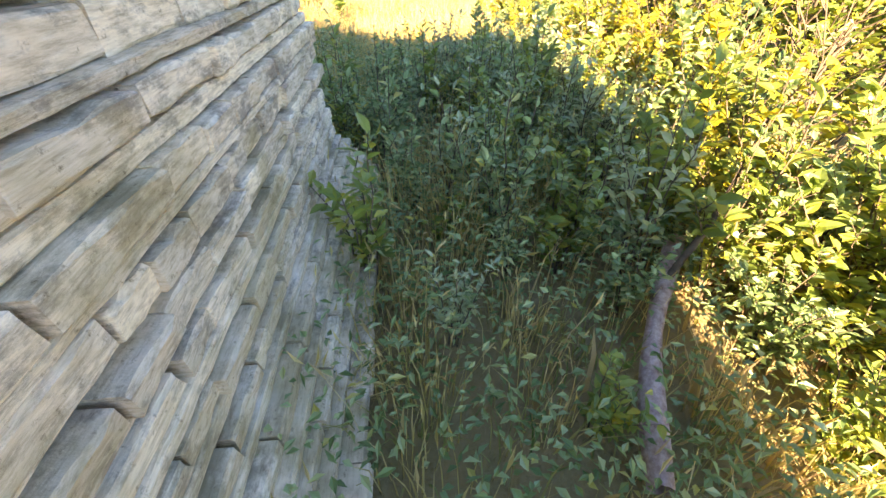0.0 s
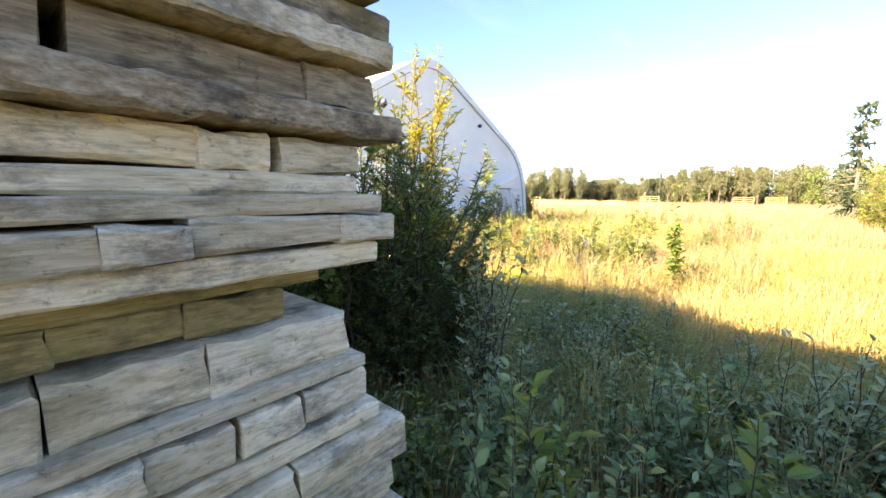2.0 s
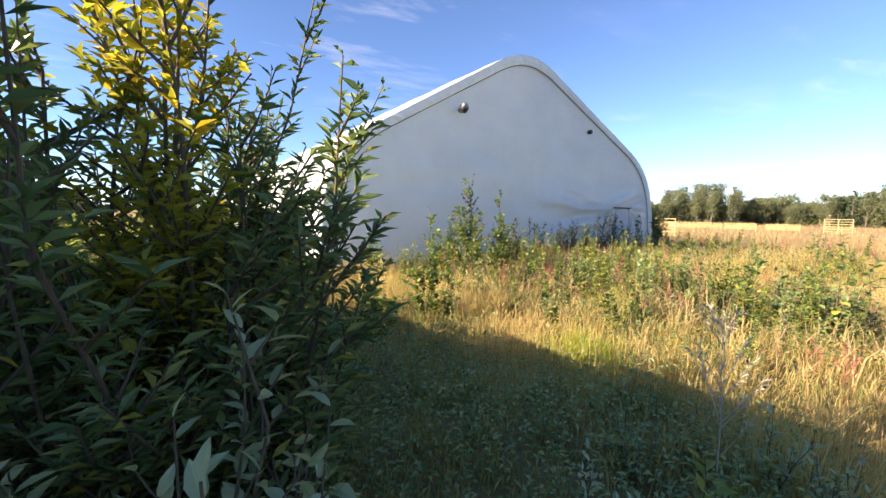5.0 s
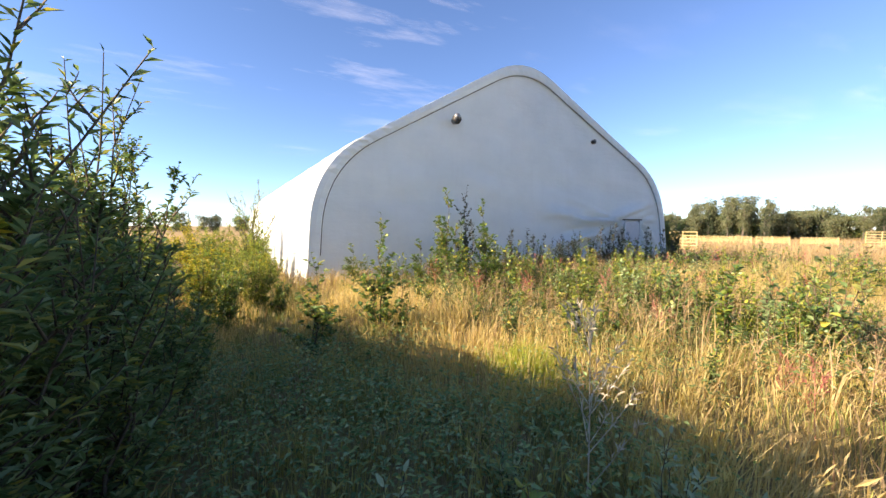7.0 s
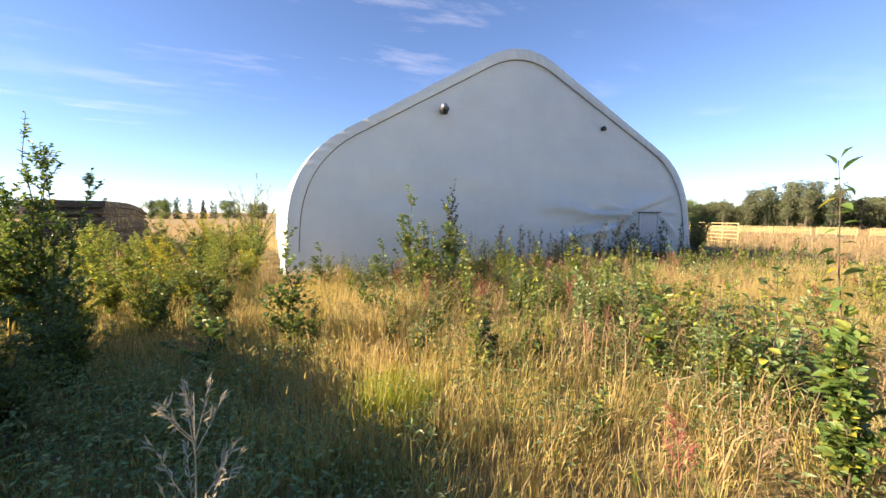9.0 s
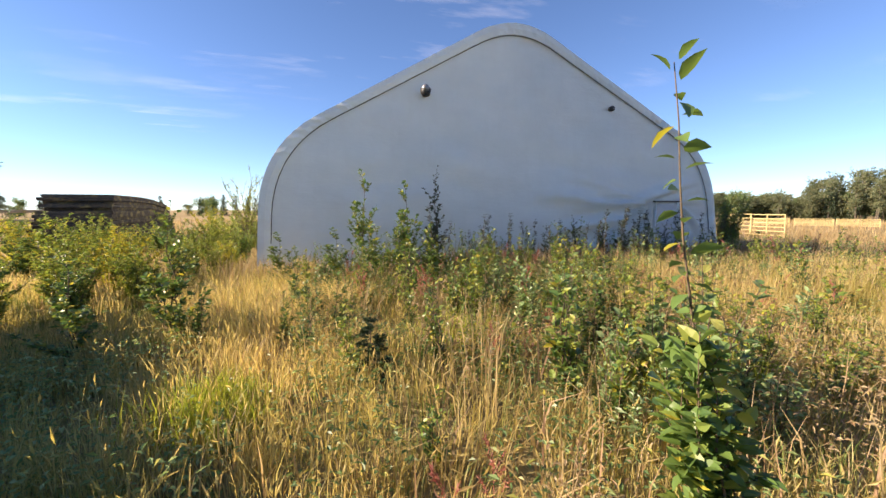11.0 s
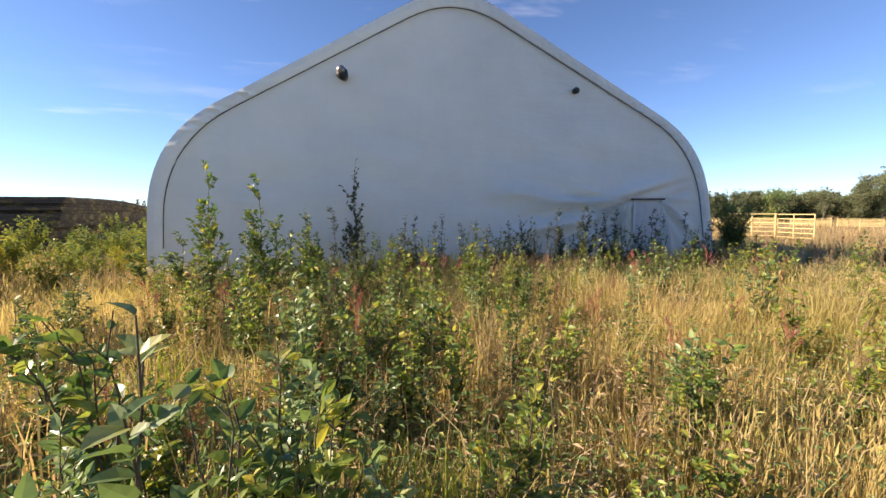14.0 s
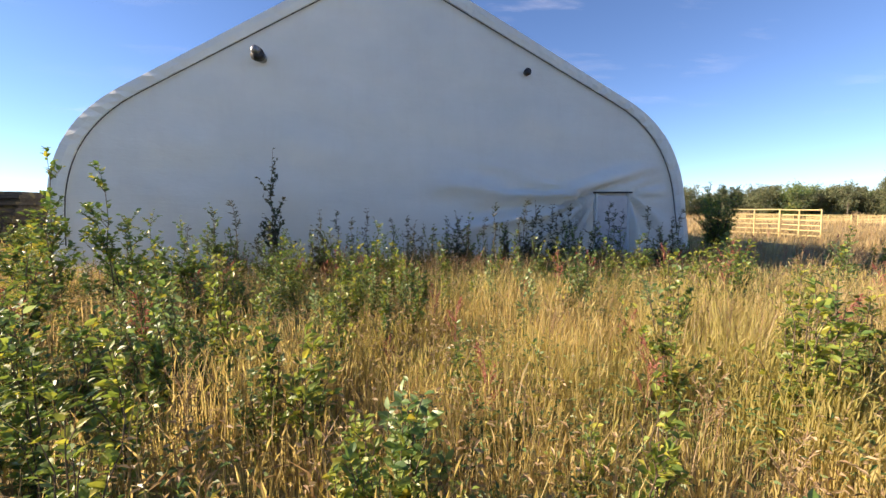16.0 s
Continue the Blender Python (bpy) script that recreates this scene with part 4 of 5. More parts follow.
brush = [tree("tree", 100 + i, 3.4, 1.7, 26, 5, 14, .2, "bushy deciduous tree of the far wood edge", leaf, .08, "wood edge trees") for i, leaf in enumerate(("far_leaf", "far_leaf", "willow_leaf"))]
talls = [tree("birch_tree", 110 + i, 7.0, 1.5, 30, 5, 12, .22, "slender birch rising from the far wood", "far_leaf", .25, "wood edge trees") for i in range(2)]
firs = [spruce("spruce_tree", 120 + i, 6.0, 1.1, 15, 9, 16, .3, "dark narrow spruce of the far wood", "tree", "needle", "wood edge trees") for i in range(2)]


def far_row(a, c, count, hs, depth, seed, tall_share=.28, fir_share=.15):
    r = random.Random(seed)
    for i in range(count):
        f = (i + r.uniform(-.3, .3)) / count
        x, y = a[0] + (c[0] - a[0]) * f + r.uniform(-depth, depth), a[1] + (c[1] - a[1]) * f + r.uniform(-depth, depth)
        u = r.random()
        h = hs[0] + (hs[1] - hs[0]) * f
        if u < tall_share:
            put(talls[i % 2], x, y, h / 7.0 * r.uniform(1.0, 1.45), r.uniform(0, 6))
        elif u < tall_share + fir_share:
            put(firs[i % 2], x, y, h / 6.0 * r.uniform(.9, 1.4), r.uniform(0, 6))
        else:
            put(brush[i % 3], x, y, h / 3.4 * r.uniform(.75, 1.1), r.uniform(0, 6), r.uniform(.8, 1.1))


far_row((36, 44), (70, 18), 110, (2.9, 3.5), 3.0, 1)
far_row((70, 20), (78, -14), 96, (3.5, 5.0), 3.0, 2)
far_row((78, -14), (60, -40), 44, (5.0, 6.0), 4, 3)
far_row((20, 74), (120, 44), 70, (3.4, 4.4), 5, 4)
far_row((-130, 120), (40, 120), 110, (4.0, 4.6), 8, 5, .12, .4)
far_row((-130, 120), (-150, 10), 44, (5, 5), 6, 6, .12, .4)
for k in range(20):
    put(talls[k % 2] if k % 3 else firs[k % 2], 58 + 1.7 * (k % 4), 17.0 + .62 * k, (4.2 + .7 * (k % 4) + 1.0 * math.sin(k * .16)) / (7.0 if k % 3 else 6.5), k * .8)
for k in range(8):
    put(talls[k % 2], 69 + 1.3 * (k % 3), -7 + 1.5 * k, (6.2 + .5 * (k % 3)) / 7.0, k * 1.1)
put(firs[0], 27.5, -14.6, 1.37, .4)
put(talls[1], 29.5, -19.0, .8, .9)

# the sunlit thicket on the sunny side of the stacks
thicket = [plant("bush", 130 + i, 2.4, 1.15, 18, 11, 2900, 0.075, 0.036, leaf, label, "bush", group="thicket", low=0.03)
           for i, (leaf, label) in enumerate((("lime_leaf", "sunlit yellow-green thicket bush"), ("poplar_leaf", "green thicket bush in the sun"), ("yellow_leaf", "thicket bush with bright yellow leaves")))]
x = -13.4
while x < 22:
    f = min(1.0, (x + 14.5) / 4)
    put(thicket[rnd.choice((0, 1, 1, 2) if x < -4 else (0, 1, 1))], x, -14.75 + rnd.uniform(-.35, .35), rnd.uniform(.9, 1.3) * (.72 + .5 * f), rnd.uniform(0, 6.28), rnd.uniform(.9, 1.15))
    put(thicket[rnd.choice((0, 1, 1))], x + .6, -16.4 + rnd.uniform(-.4, .4), rnd.uniform(1.3, 1.6), rnd.uniform(0, 6.28))
    x += rnd.uniform(1.1, 1.6)
edge = [plant("bush", 134 + i, 1.3, .6, 13, 8, 1500, .075, .038, leaf, label, "bush", group="thicket", low=.05, fine=True)
        for i, (leaf, label) in enumerate((("lime_leaf", "low sunlit bush at the edge of the thicket"), ("yellow_leaf", "low bush with yellow autumn leaves"), ("herb_leaf", "low green bush at the edge of the thicket")))]
brink = random.Random(91)
for k in range(22):
    x = -13.3 + .5 * k
    put(edge[brink.choice((0, 0, 1, 2))], x + brink.uniform(-.2, .2), -13.35 + .25 * min(1, max(0, (x + 12.5) / 2)) * -1 + brink.uniform(-.3, .3), brink.uniform(.6, 1.15), brink.uniform(0, 6.28), brink.uniform(.85, 1.15))
for x, y, h, k in ((-12.55, -12.75, .75, 0), (-12.1, -12.95, .95, 1), (-12.9, -12.65, .5, 2), (-11.6, -13.0, .9, 0), (-13.4, -12.6, .55, 0), (-13.7, -12.9, .8, 1), (-12.8, -13.1, 1.0, 0)):
    put(edge[k], x, y, h, brink.uniform(0, 6.28))
dead = plant("dead_shrub", 140, 1.9, .8, 9, 9, 20, .03, .012, "brown_weed", "bare twiggy shrub among the thicket", "shrub", low=.3)
put(dead, -11.8, -13.6, 1.0)
put(dead, -9.2, -14.0, .8, 2.0)

# leafy plants under the stack wall
under = [plant("leafy_plant", 150 + i, .8, .3, 5, 5, n, L, W, leaf, label, "plant", group="plants under the stacks", fine=True, low=.2)
         for i, (leaf, n, L, W, label) in enumerate((("lime_leaf", 170, .085, .04, "leafy green plant beside the timber stack"), ("herb_leaf", 300, .058, .03, "broad-leaved green plant in shade"), ("silver_leaf", 190, .07, .028, "grey-green leafy plant in shade")))]
for x, y, h, k in ((-12.25, -10.86, .95, 0), (-12.0, -11.3, .6, 0), (-11.55, -11.5, .95, 1), (-12.75, -11.25, .55, 2), (-10.9, -11.4, .8, 1), (-10.3, -11.15, .7, 1), (-10.1, -11.9, .85, 2), (-9.5, -11.3, .7, 1), (-9.3, -12.1, .8, 1),
                   (-10.9, -12.4, .8, 1), (-11.8, -12.3, .7, 2), (-12.6, -12.1, .6, 1), (-8.6, -11.6, .7, 2), (-8.2, -12.4, .8, 1), (-10.2, -10.3, .8, 1), (-9.8, -10.0, .85, 2), (-9.3, -10.6, .6, 1), (-8.7, -10.95, .55, 1),
                   (-7.6, -12.2, .7, 2), (-10.5, -13.0, .8, 0), (-9.0, -13.1, .9, 0), (-11.6, -13.1, .8, 0), (-13.0, -12.9, .8, 0), (-7.5, -13.2, .8, 1), (-13.2, -11.75, .5, 0), (-10.0, -12.6, .7, 1)):
    put(under[k], x, y, (h if clear(x, y, .34) else min(h, .5)) / .8 * rnd.uniform(.95, 1.05), rnd.uniform(0, 6.28))
for k in range(90):
    x, y = rnd.uniform(-11.2, -6.4), rnd.uniform(-13.2, -9.0)
    if clear(x, y, .36) and (x > -10.6 or y < -11):
        put(under[rnd.choice((1, 1, 2, 2, 0))], x, y, rnd.uniform(.45, .85), rnd.uniform(0, 6.28))
for x, y, h, k in ((-10.1, -12.0, 1.0, 1), (-9.7, -11.95, .95, 2), (-10.5, -12.2, 1.05, 1), (-9.3, -12.5, 1.1, 1), (-8.9, -12.0, .95, 0), (-8.4, -11.7, .8, 1), (-10.0, -12.9, 1.1, 0), (-11.0, -12.3, .95, 2), (-9.1, -13.3, 1.5, 2), (-8.0, -12.9, 1.3, 1), (-9.9, -10.3, .9, 1)):
    put(under[k], x, y, h / .8, rnd.uniform(0, 6.28))
# a ragged weedy fringe along the foot of the fabric wall, taller shrubs in the open field
more = random.Random(77)
for k in range(46):
    x, y = -5.6 + 13.6 * (k + more.random()) / 46, more.uniform(-1.5, -.45)
    if not 5.9 < x < 6.9:
        put(low[more.choice((1, 2, 2))], x, y, more.uniform(.9, 1.25), more.uniform(0, 6.28), more.uniform(.9, 1.3))
for k in range(40):
    x, y = more.uniform(-4.5, 8), more.uniform(-7.2, -2.0)
    if clear(x, y, 1.8):
        put(low[more.choice((0, 1, 1, 2))], x, y, more.uniform(.95, 1.25), more.uniform(0, 6.28), more.uniform(.9, 1.2))
for k in range(26):
    x, y = more.uniform(-12.4, -9.4), more.uniform(-12.3, -11.6)
    if clear(x, y, .4):
        put(under[more.choice((0, 0, 1))], x, y, more.uniform(.6, .95), more.uniform(0, 6.28))
for k in range(150):
    x, y = more.uniform(-12.6, -8.3), more.uniform(-12.9, -10.55)
    if clear(x, y, .36) and not (x < -11 and y > -10.95):
        put(under[more.choice((0, 1, 1, 1, 2))], x, y, more.uniform(.7, 1.15), more.uniform(0, 6.28), more.uniform(.85, 1.3))


# leafy weeds that stand out of the grass, and seed spikes coloured dark for the fabric wall's shade
herbs = [plant("field_weed", 160 + i, .8, .2, 6, 6, n, .06, .034, leaf, label, "plant", group="leafy field weeds", fine=True, low=.1)
         for i, (leaf, n, label) in enumerate((("herb_leaf", 300, "leafy green weed in the dry grass"), ("lime_leaf", 280, "bright yellow-green leafy weed in grass"), ("poplar_leaf", 300, "dark green leafy weed in the grass")))]
field = random.Random(123)
for n, (x, y, h) in enumerate(((2.97, -7.54, 0.95), (-1.57, -7.22, 0.9), (-1.79, -6.54, 0.85), (-2.4, -6.24, 1.0), (0.1, -7.54, 0.6), (0.3, -7.87, 0.85), (-2.15, -8.22, 0.95), (-2.06, -8.55, 1.0), (-2.93, -8.07, 1.2), (0.32, -7.81, 0.8), (-0.24, -7.12, 0.9), (-2.39, -7.46, 0.8), (0.24, -7.77, 0.7), (-1.16, -7.17, 0.9), (3.73, -7.09, 1.0))):
    put(herbs[n % 3 if n else 1], x, y, h / .8, field.uniform(0, 6.28))
for k in range(150):
    x, y = field.uniform(-3.3, 4.5), field.uniform(-9.3, -2.6)
    if clear(x, y, .9) and field.random() < .9 - .12 * max(0, x) and not (x > -.4 and y < -5.2):
        put(herbs[field.choice((0, 0, 1, 2, 2))], x, y, field.uniform(.55, 1.0), field.uniform(0, 6.28), field.uniform(.85, 1.35))
spikes = [plant("fireweed", 170 + i, 1.3, .05, 1, 5, 120, .075, .016, "shaded_leaf", "upright fireweed coloured dark for the shade before the fabric wall", "weed", group="fireweed spikes", low=.15, tight=.35) for i in range(3)]
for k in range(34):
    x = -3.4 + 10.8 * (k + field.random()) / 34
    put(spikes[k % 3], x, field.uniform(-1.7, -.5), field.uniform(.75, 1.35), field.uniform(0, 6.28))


def build_log():
    log = empty("birch_log", pose(-13.1, -12.05, 0.0, 0, 0, -28), "peeling pink and white birch log in the grass", "log")
    t = np.linspace(0, 1, 9)
    path = np.stack([1.3 * t - .4, .05 * np.sin(t * 4), .1 + .16 * t], 1)
    v, f = tube_arrays(path, .045 + .009 * np.sin(t * 9), 10)
    part_me("trunk", mesh_np("trunk", v, f, M["birch"], True), log)
    v, f = tube_arrays(np.array([[.55, .02, .2], [.7, -.1, .5], [.9, -.18, .95]]), np.array([.02, .015, .008]), 6)
    part_me("branch", mesh_np("branch", v, f, M["stem"], True), log, "dark broken branch")


build_log()


# branched seed stalks
def stalk(name, seed, h, n, material, label, head=.05):
    rng = np.random.default_rng(seed)
    parts = [tube_arrays(np.array([[0, 0, 0], [.02, .01, h * .5], [.03, .03, h]]), np.array([.005, .004, .0015]), 4)]
    P, D = [], []
    for k in range(n):
        f = rng.uniform(.3, 1)
        a = rng.uniform(0, 6.28)
        b0 = np.array([.03 * f, .03 * f, h * f])
        ln = h * .3 * (1.15 - f) + .06
        e = b0 + np.array([np.cos(a) * ln * .6, np.sin(a) * ln * .6, ln])
        parts.append(tube_arrays(np.array([b0, (b0 + e) / 2 + [0, 0, -.01], e]), np.array([.003, .002, .001]), 3))
        c = 12
        g = rng.uniform(.35, 1.0, c)
        P.append(b0 + g[:, None] * (e - b0))
        D.append((e - b0) + rng.normal(0, .5 * ln, (c, 3)))
    ob = empty(name, pose(0, 0, -50), label, "weed", "seed stalks")
    v, f = join(parts)
    part_me("stalk", mesh_np("stalk", v, f, M[material], True), ob, kind="stuff")
    P, D = np.concatenate(P), np.concatenate(D)
    m = len(P)
    v, f = leaf_arrays(P, D, rng.normal(0, 1, (m, 3)) + [0, 0, 1], head * rng.uniform(.5, 1.1, m), .008 * np.ones(m))
    part_me("seed_head", mesh_np("seed_head", v, f, M[material]), ob, kind="stuff")
    return ob


pale = stalk("dry_weed", 1, 1.15, 16, "pale_weed", "pale dry branching weed stalk")
brown = stalk("dry_weed", 2, .9, 14, "brown_weed", "brown dry weed stalk in the grass")
pink = stalk("fireweed", 3, .95, 12, "pink_weed", "reddish fireweed stalk gone to seed", .07)
put(pale, -6.86, -9.48, 1.05)
for k in range(190):
    x, y = rnd.uniform(-4.5, 14), rnd.uniform(-10.6, -1.0)
    if not clear(x, y, .8):
        continue
    put(rnd.choice((brown, brown, pink)), x, y, rnd.uniform(.45, .85), rnd.uniform(0, 6.28))
for k in range(46):
    put(pink if k % 3 else brown, rnd.uniform(-3, 12), rnd.uniform(-2.6, -.5), rnd.uniform(.5, .8), rnd.uniform(0, 6.28))


# ---- fences ----
def build_panel(m, width=3.0, high=1.4):
    ob = empty("corral_panel", m, "pale yellow pipe corral panel standing in dry grass", "fence panel", "corral panels")
    for x in (0.02, width / 2, width - .02):
        v, f = tube_arrays(np.array([[x, 0, 0], [x, 0, high / 2], [x, 0, high]]), np.full(3, .03), 8)
        part_me("post", mesh_np("post", v, f, M["yellow_paint"], True), ob)
    for k in range(6):
        z = .2 + k * (high - .23) / 5
        v, f = tube_arrays(np.array([[0, 0, z], [width / 2, 0.01, z - .01], [width, 0, z]]), np.full(3, .024), 8)
        part_me("rail", mesh_np("rail", v, f, M["yellow_paint"], True), ob)
    return ob


panel = build_panel(pose(19.3, 6.45, 0, 2, 0, -95), 2.0, 1.36)
for x, y, a, tilt in ((18.3, 8.1, -62, 5), (40.9, 2.4, -62, 3), (45.0, -6.3, -68, 9), (46.1, -9.2, -66, 0)):
    copy_thing(panel, pose(x, y, 0.02, tilt, 0, a))
lowered = build_panel(pose(35.0, 17.4, 0, 0, 0, -58), 2.6, .78)
for x, y, a, tilt in ((36.2, 14.7, -66, 6), (37.3, 12.2, -60, -5), (38.6, 9.6, -70, 0), (39.6, 6.4, -64, 10), (33.4, 20.4, -60, 4), (31.0, 22.6, -50, 0)):
    copy_thing(lowered, pose(x, y, 0.02, tilt, 0, a))


def build_rail_fence():
    fence = empty("rail_fence", pose(0, 0, 0), "weathered wooden post and rail fence beyond the hedge", "fence")
    me = mesh_np("post", *board_mesh(.12, .12, 2.05, 400, 1.0, 2), M["fence_wood"])
    xs = [-30, -27.6, -25.2, -22.8, -20.4, -18.0, -15.9, -14.6]
    for x in xs:
        part_me("post", me, fence, m=pose(x, 10.6, 1.0, 0, 2 * math.sin(x), 0))
    for z in (.7, 1.2, 1.6):
        me2 = mesh_np("rail", *board_mesh(15.6, .05, .13, 410 + int(z * 10), 2.0, 16), M["fence_wood"])
        part_me("rail", me2, fence, m=pose(-22.3, 10.5, z))


build_rail_fence()


def build_far_stack():
    """A long low stack whose upper layers sag towards its far end."""
    stack = empty("timber_stack", pose(0, 0, 0), "long low timber stack beyond the hedge, coloured dark for its shaded faces", "timber stack", "timber stacks")
    rng = np.random.default_rng(31)
    for k in range(18):
        z = .05 + k * .125
        L = 12.5 - .22 * k + rng.normal(0, .3)
        v, f = board_mesh(L, 2.2 + rng.normal(0, .1), .123, 500 + k, 2.0, 30)
        u = v[:, 0] / L + .5
        v[:, 2] += z - .55 * np.clip(u - .35, 0, 1) ** 2 * k / 18 * 1.6
        part_me("board_layer", mesh_np("board_layer", v, f, M["shaded_board"]), stack, m=pose(-13.9, 12.2, 0, 0, 0, 96 + rng.normal(0, .4)))


build_far_stack()


# ---- grass ----
def scatter(n, x0, x1, y0, y1):
    p = np.stack([RNG.uniform(x0, x1, n), RNG.uniform(y0, y1, n)], 1)
    keep = ~((p[:, 0] > -15.9) & (p[:, 0] < -10.9) & (p[:, 1] > -10.5) & (p[:, 1] < -4.4))
    keep &= ~((p[:, 0] > HALL_L) & (p[:, 0] < HALL_R) & (p[:, 1] > -0.02))
    p = p[keep]
    return np.concatenate([p, ground_z(p[:, 0], p[:, 1])[:, None] - .01], 1)


def clump_noise(p, scale, seed):
    r = np.random.default_rng(seed)
    out = np.zeros(len(p))
    for k in range(5):
        a, ph = r.uniform(0, 6.28), r.uniform(0, 6.28)
        out += np.sin((p[:, 0] * np.cos(a) + p[:, 1] * np.sin(a)) * scale * (1 + .6 * k) + ph) / (1 + .3 * k)
    return out / 2.6


def grass(name, p, h0, h1, w, lean, material, label, wind=(0.06, -0.03), tuft=0, size=.07, heads=0.0):
    """tuft: blades that spring from each point and fan outwards."""
    H = RNG.uniform(h0, h1, len(p)) * (1 + .35 * clump_noise(p, .9, 3) + .2 * clump_noise(p, 3.1, 4))
    n = len(p)
    ln = RNG.normal(0, lean, (n, 2)) + np.array(wind)
    if tuft:
        p, H, ln = np.repeat(p, tuft, 0), np.repeat(H, tuft) * RNG.uniform(.45, 1.1, n * tuft), np.repeat(ln, tuft, 0) * .6
        n = len(p)
        off = RNG.normal(0, 1, (n, 2))
        p = p + np.concatenate([off * size, np.zeros((n, 1))], 1)
        ln = ln + off * lean * .8 + RNG.normal(0, lean * .6, (n, 2))
    ln = ln * H[:, None]
    v, f = blade_arrays(p, H, ln, w * RNG.uniform(.6, 1.3, n), RNG.uniform(0, 3.14, n))
    if heads:
        k = RNG.random(n) < heads
        tip = v.reshape(-1, 5, 3)[k, 4]
        mid = v.reshape(-1, 5, 3)[k, 2]
        c = len(tip)
        hv, hf = leaf_arrays(tip - (tip - mid) * .25, tip - mid + [0, 0, .03], RNG.normal(0, 1, (c, 3)), RNG.uniform(.05, .11, c), RNG.uniform(.008, .016, c), False, .15)
        v, f = join([(v, f), (hv, hf)])
    ob = new(name, mesh_np(name, v, f, M[material]))
    return tagged(ob, label, "grass", kind="stuff")


def shade_side(p):
    """Share of green growth, set by the shadow zone along the stacks and the hedge."""
    return np.clip((-5.6 - p[:, 0] + .8 * clump_noise(p, 1.1, 8)) / 1.5, 0, 1) * np.clip((p[:, 1] + 14.2) / 1.0, 0, 1)


p = scatter(15500, -14.5, 5.5, -14.5, 0.0)
g = shade_side(p)
u = RNG.random(len(p))
n1 = clump_noise(p, 1.5, 21)
is_green = (u < g * .7) | (u < .16 + .3 * n1 + .4 * np.clip((p[:, 0] + 4.5) / 2, 0, 1))
east = (p[:, 0] > -4.3 + clump_noise(p, .8, 12)) & ~is_green
is_dry = ~is_green & ~east
is_green &= ~((p[:, 0] < -8.4) & (p[:, 1] < -10.2) & (RNG.random(len(p)) < .6))
east &= RNG.random(len(p)) < .42
grass("dry_grass", p[is_dry], .28, .55, .0065, .22, "dry_grass", "tall golden dry grass of the field", tuft=16, size=.075, heads=.2)
grass("dry_grass", p[east], .18, .44, .006, .34, "dry_grass", "patchy golden dry grass among herbs", tuft=16, size=.085, heads=.25)
grass("green_grass", p[is_green], .14, .36, .0075, .34, "green_grass", "green grass and low herbs in shade", tuft=16, size=.08)
q = scatter(8500, -22, 26, -26, 22)
grass("dry_grass", q[~((q[:, 0] < -6) & (q[:, 1] > -13.3) & (q[:, 1] < -4))], .3, .66, .013, .22, "far_grass", "tall golden dry grass further out", tuft=13, size=.14)
q = scatter(6500, -40, 80, -50, 60)
grass("dry_grass", q[np.hypot(q[:, 0], q[:, 1]) > 16], .3, .7, .035, .22, "far_grass", "golden dry grass far out in the field", tuft=11, size=.3)
gold = scatter(1900, -1.2, 7.5, -9.0, -3.6)
gold = gold[clump_noise(gold, 1.1, 60) + .25 * (gold[:, 0] - 1.2) > .05]
grass("dry_grass", gold, .4, .72, .006, .13, "dry_grass", "upright golden stalks of tall dry grass", tuft=14, size=.06, heads=.25)
near_gold = scatter(620, -.5, 3.2, -9.0, -5.6)
near_gold = near_gold[[clear(x, y, .45) for x, y in near_gold[:, :2]]]
grass("dry_grass", near_gold, .35, .66, .005, .14, "dry_grass", "pale upright stalks of dry grass beside the path", tuft=15, size=.05, heads=.25)
tall = scatter(3600, -7, 9, -1.7, -.1)
grass("weeds", tall, .35, .7, .011, .14, "brown_weed", "tall brown weeds along the fabric wall")
t2 = scatter(4200, -3.5, 7, -11, -.2)
grass("weeds", t2, .3, .75, .006, .16, "brown_weed", "thin brown weed stems in the grass")
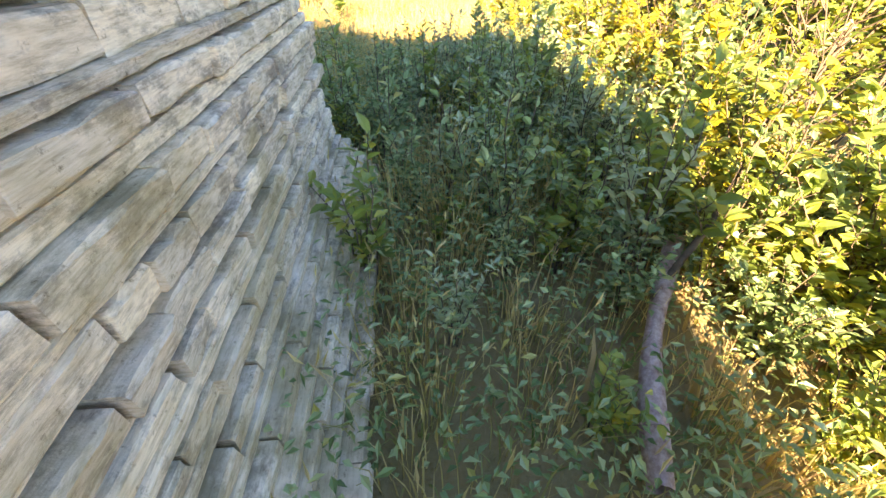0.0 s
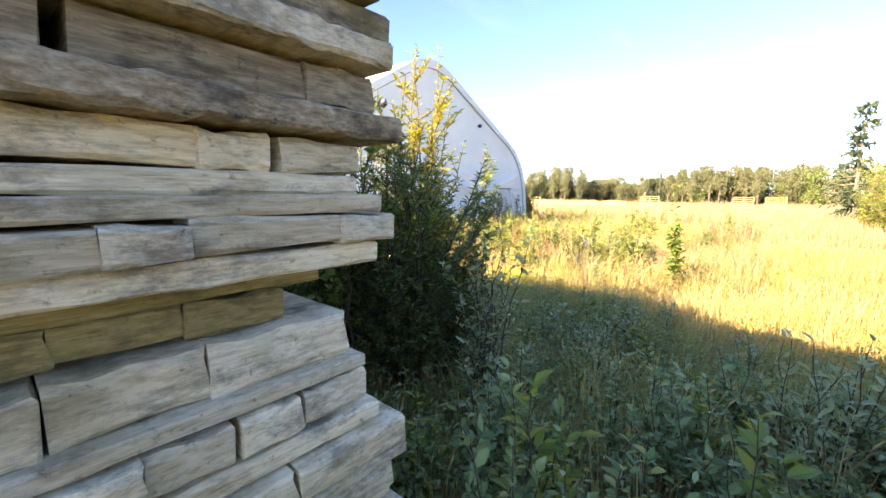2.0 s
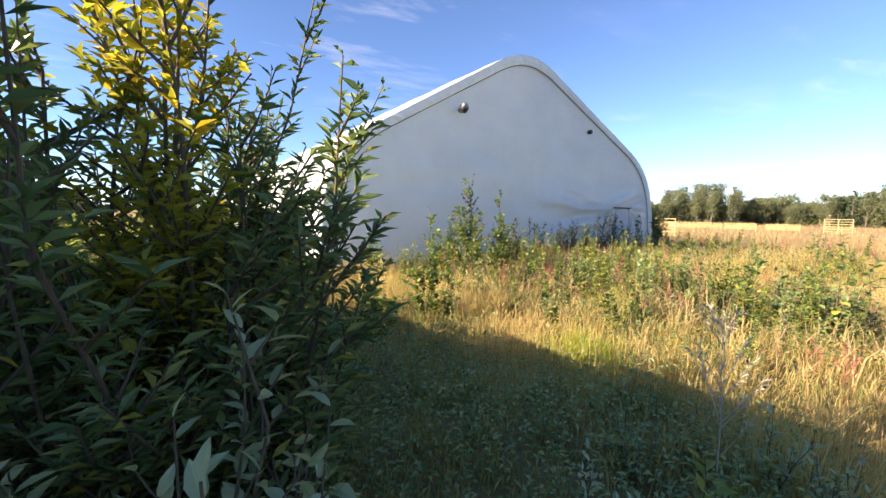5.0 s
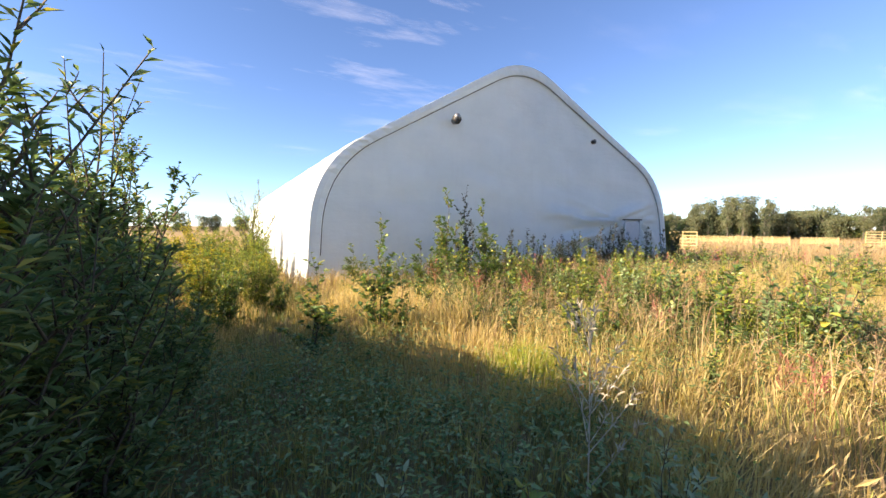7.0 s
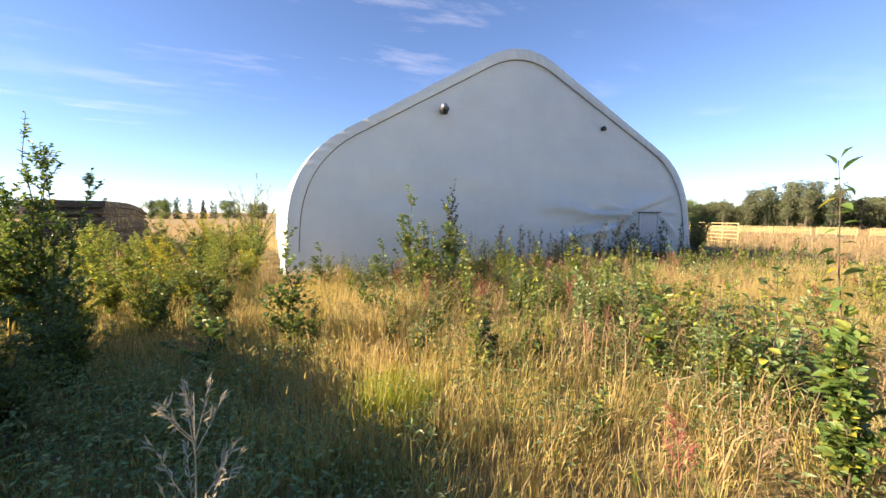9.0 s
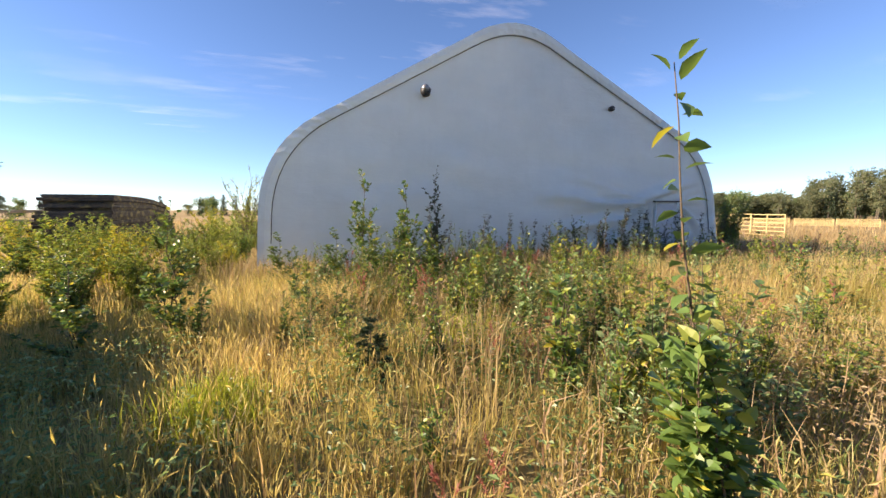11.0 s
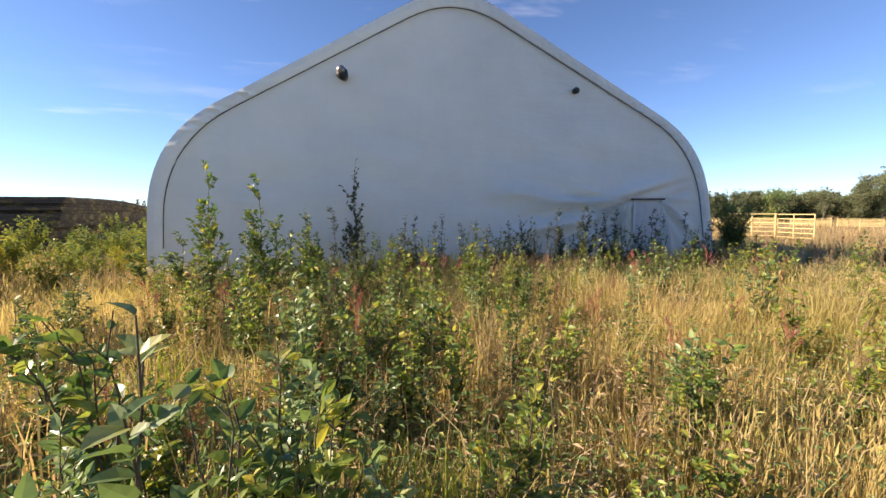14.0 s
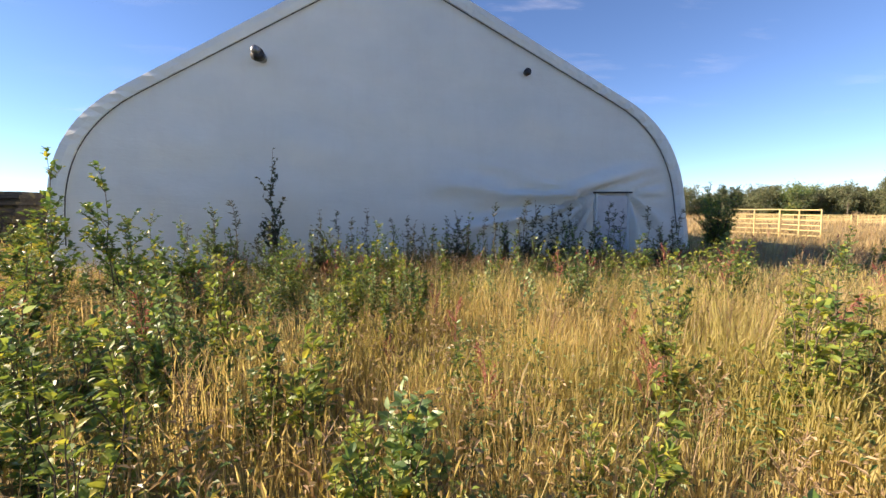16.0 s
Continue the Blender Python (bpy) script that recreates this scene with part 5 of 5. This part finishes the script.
for x, y, n, s in ((-5.62, -7.54, 300, .22), (-5.64, -7.81, 220, .2), (-5.45, -7.43, 160, .16), (-2.4, -8.2, 90, .14), (-1.6, -8.4, 110, .15), (-3.4, -6.6, 240, .35), (-2.3, -8.6, 60, .12)):
    c = np.stack([RNG.normal(x, s, n), RNG.normal(y, s * .6, n), np.zeros(n)], 1)
    grass("lime_grass", c, .3, .55, .008, .22, "lime_grass", "bright lime-green tuft of grass")

# coarser tufts, straw and green, on the shaded ground
for k in range(54):
    x, y = RNG.uniform(-8.6, -5.4), RNG.uniform(-10.3, -3.5)
    if clear(x, y, .3):
        n = 70
        c = np.stack([RNG.normal(x, .08, n), RNG.normal(y, .08, n), np.full(n, float(ground_z(x, y)) - .01)], 1)
        look_of = (("dry_grass", "straw-coloured tuft of grass in shade"), ("green_grass", "green tuft of grass in shade"), ("brown_weed", "withered brown tuft in shade"))[k % 3]
        grass("grass_tuft", c, .2, .42, .007, .5, look_of[0], look_of[1])


# low broad leaves over the ground
def herb(name, p, material, label, L, W, hmax):
    n = len(p)
    k = 5
    P = np.repeat(p, k, 0) + np.concatenate([RNG.normal(0, .05, (n * k, 2)), RNG.uniform(.03, hmax, (n * k, 1))], 1)
    a = RNG.uniform(0, 6.28, n * k)
    D = np.stack([np.cos(a), np.sin(a), RNG.uniform(-.2, .7, n * k)], 1)
    v, f = leaf_arrays(P, D, RNG.normal(0, .4, (n * k, 3)) + [0, 0, 1], L * RNG.uniform(.5, 1.3, n * k), W * RNG.uniform(.6, 1.3, n * k))
    tagged(new(name, mesh_np(name, v, f, M[material])), label, "undergrowth", kind="stuff")


h1 = scatter(14000, -14, -5, -14, -6)
herb("undergrowth", h1[RNG.random(len(h1)) < shade_side(h1)], "herb_leaf", "dense low green undergrowth in shade", .05, .022, .42)
h2 = scatter(15000, -5.0, 9, -11, -.3)
herb("undergrowth", h2[clump_noise(h2, 1.2, 40) > -.15], "willow_leaf", "low grey-green herbs among the grass", .055, .022, .42)
h3 = scatter(10000, -3.8, 9, -11, -.3)
herb("undergrowth", h3[clump_noise(h3, 1.4, 41) > -.1], "brown_weed", "withered brown herbs among the grass", .055, .018, .48)
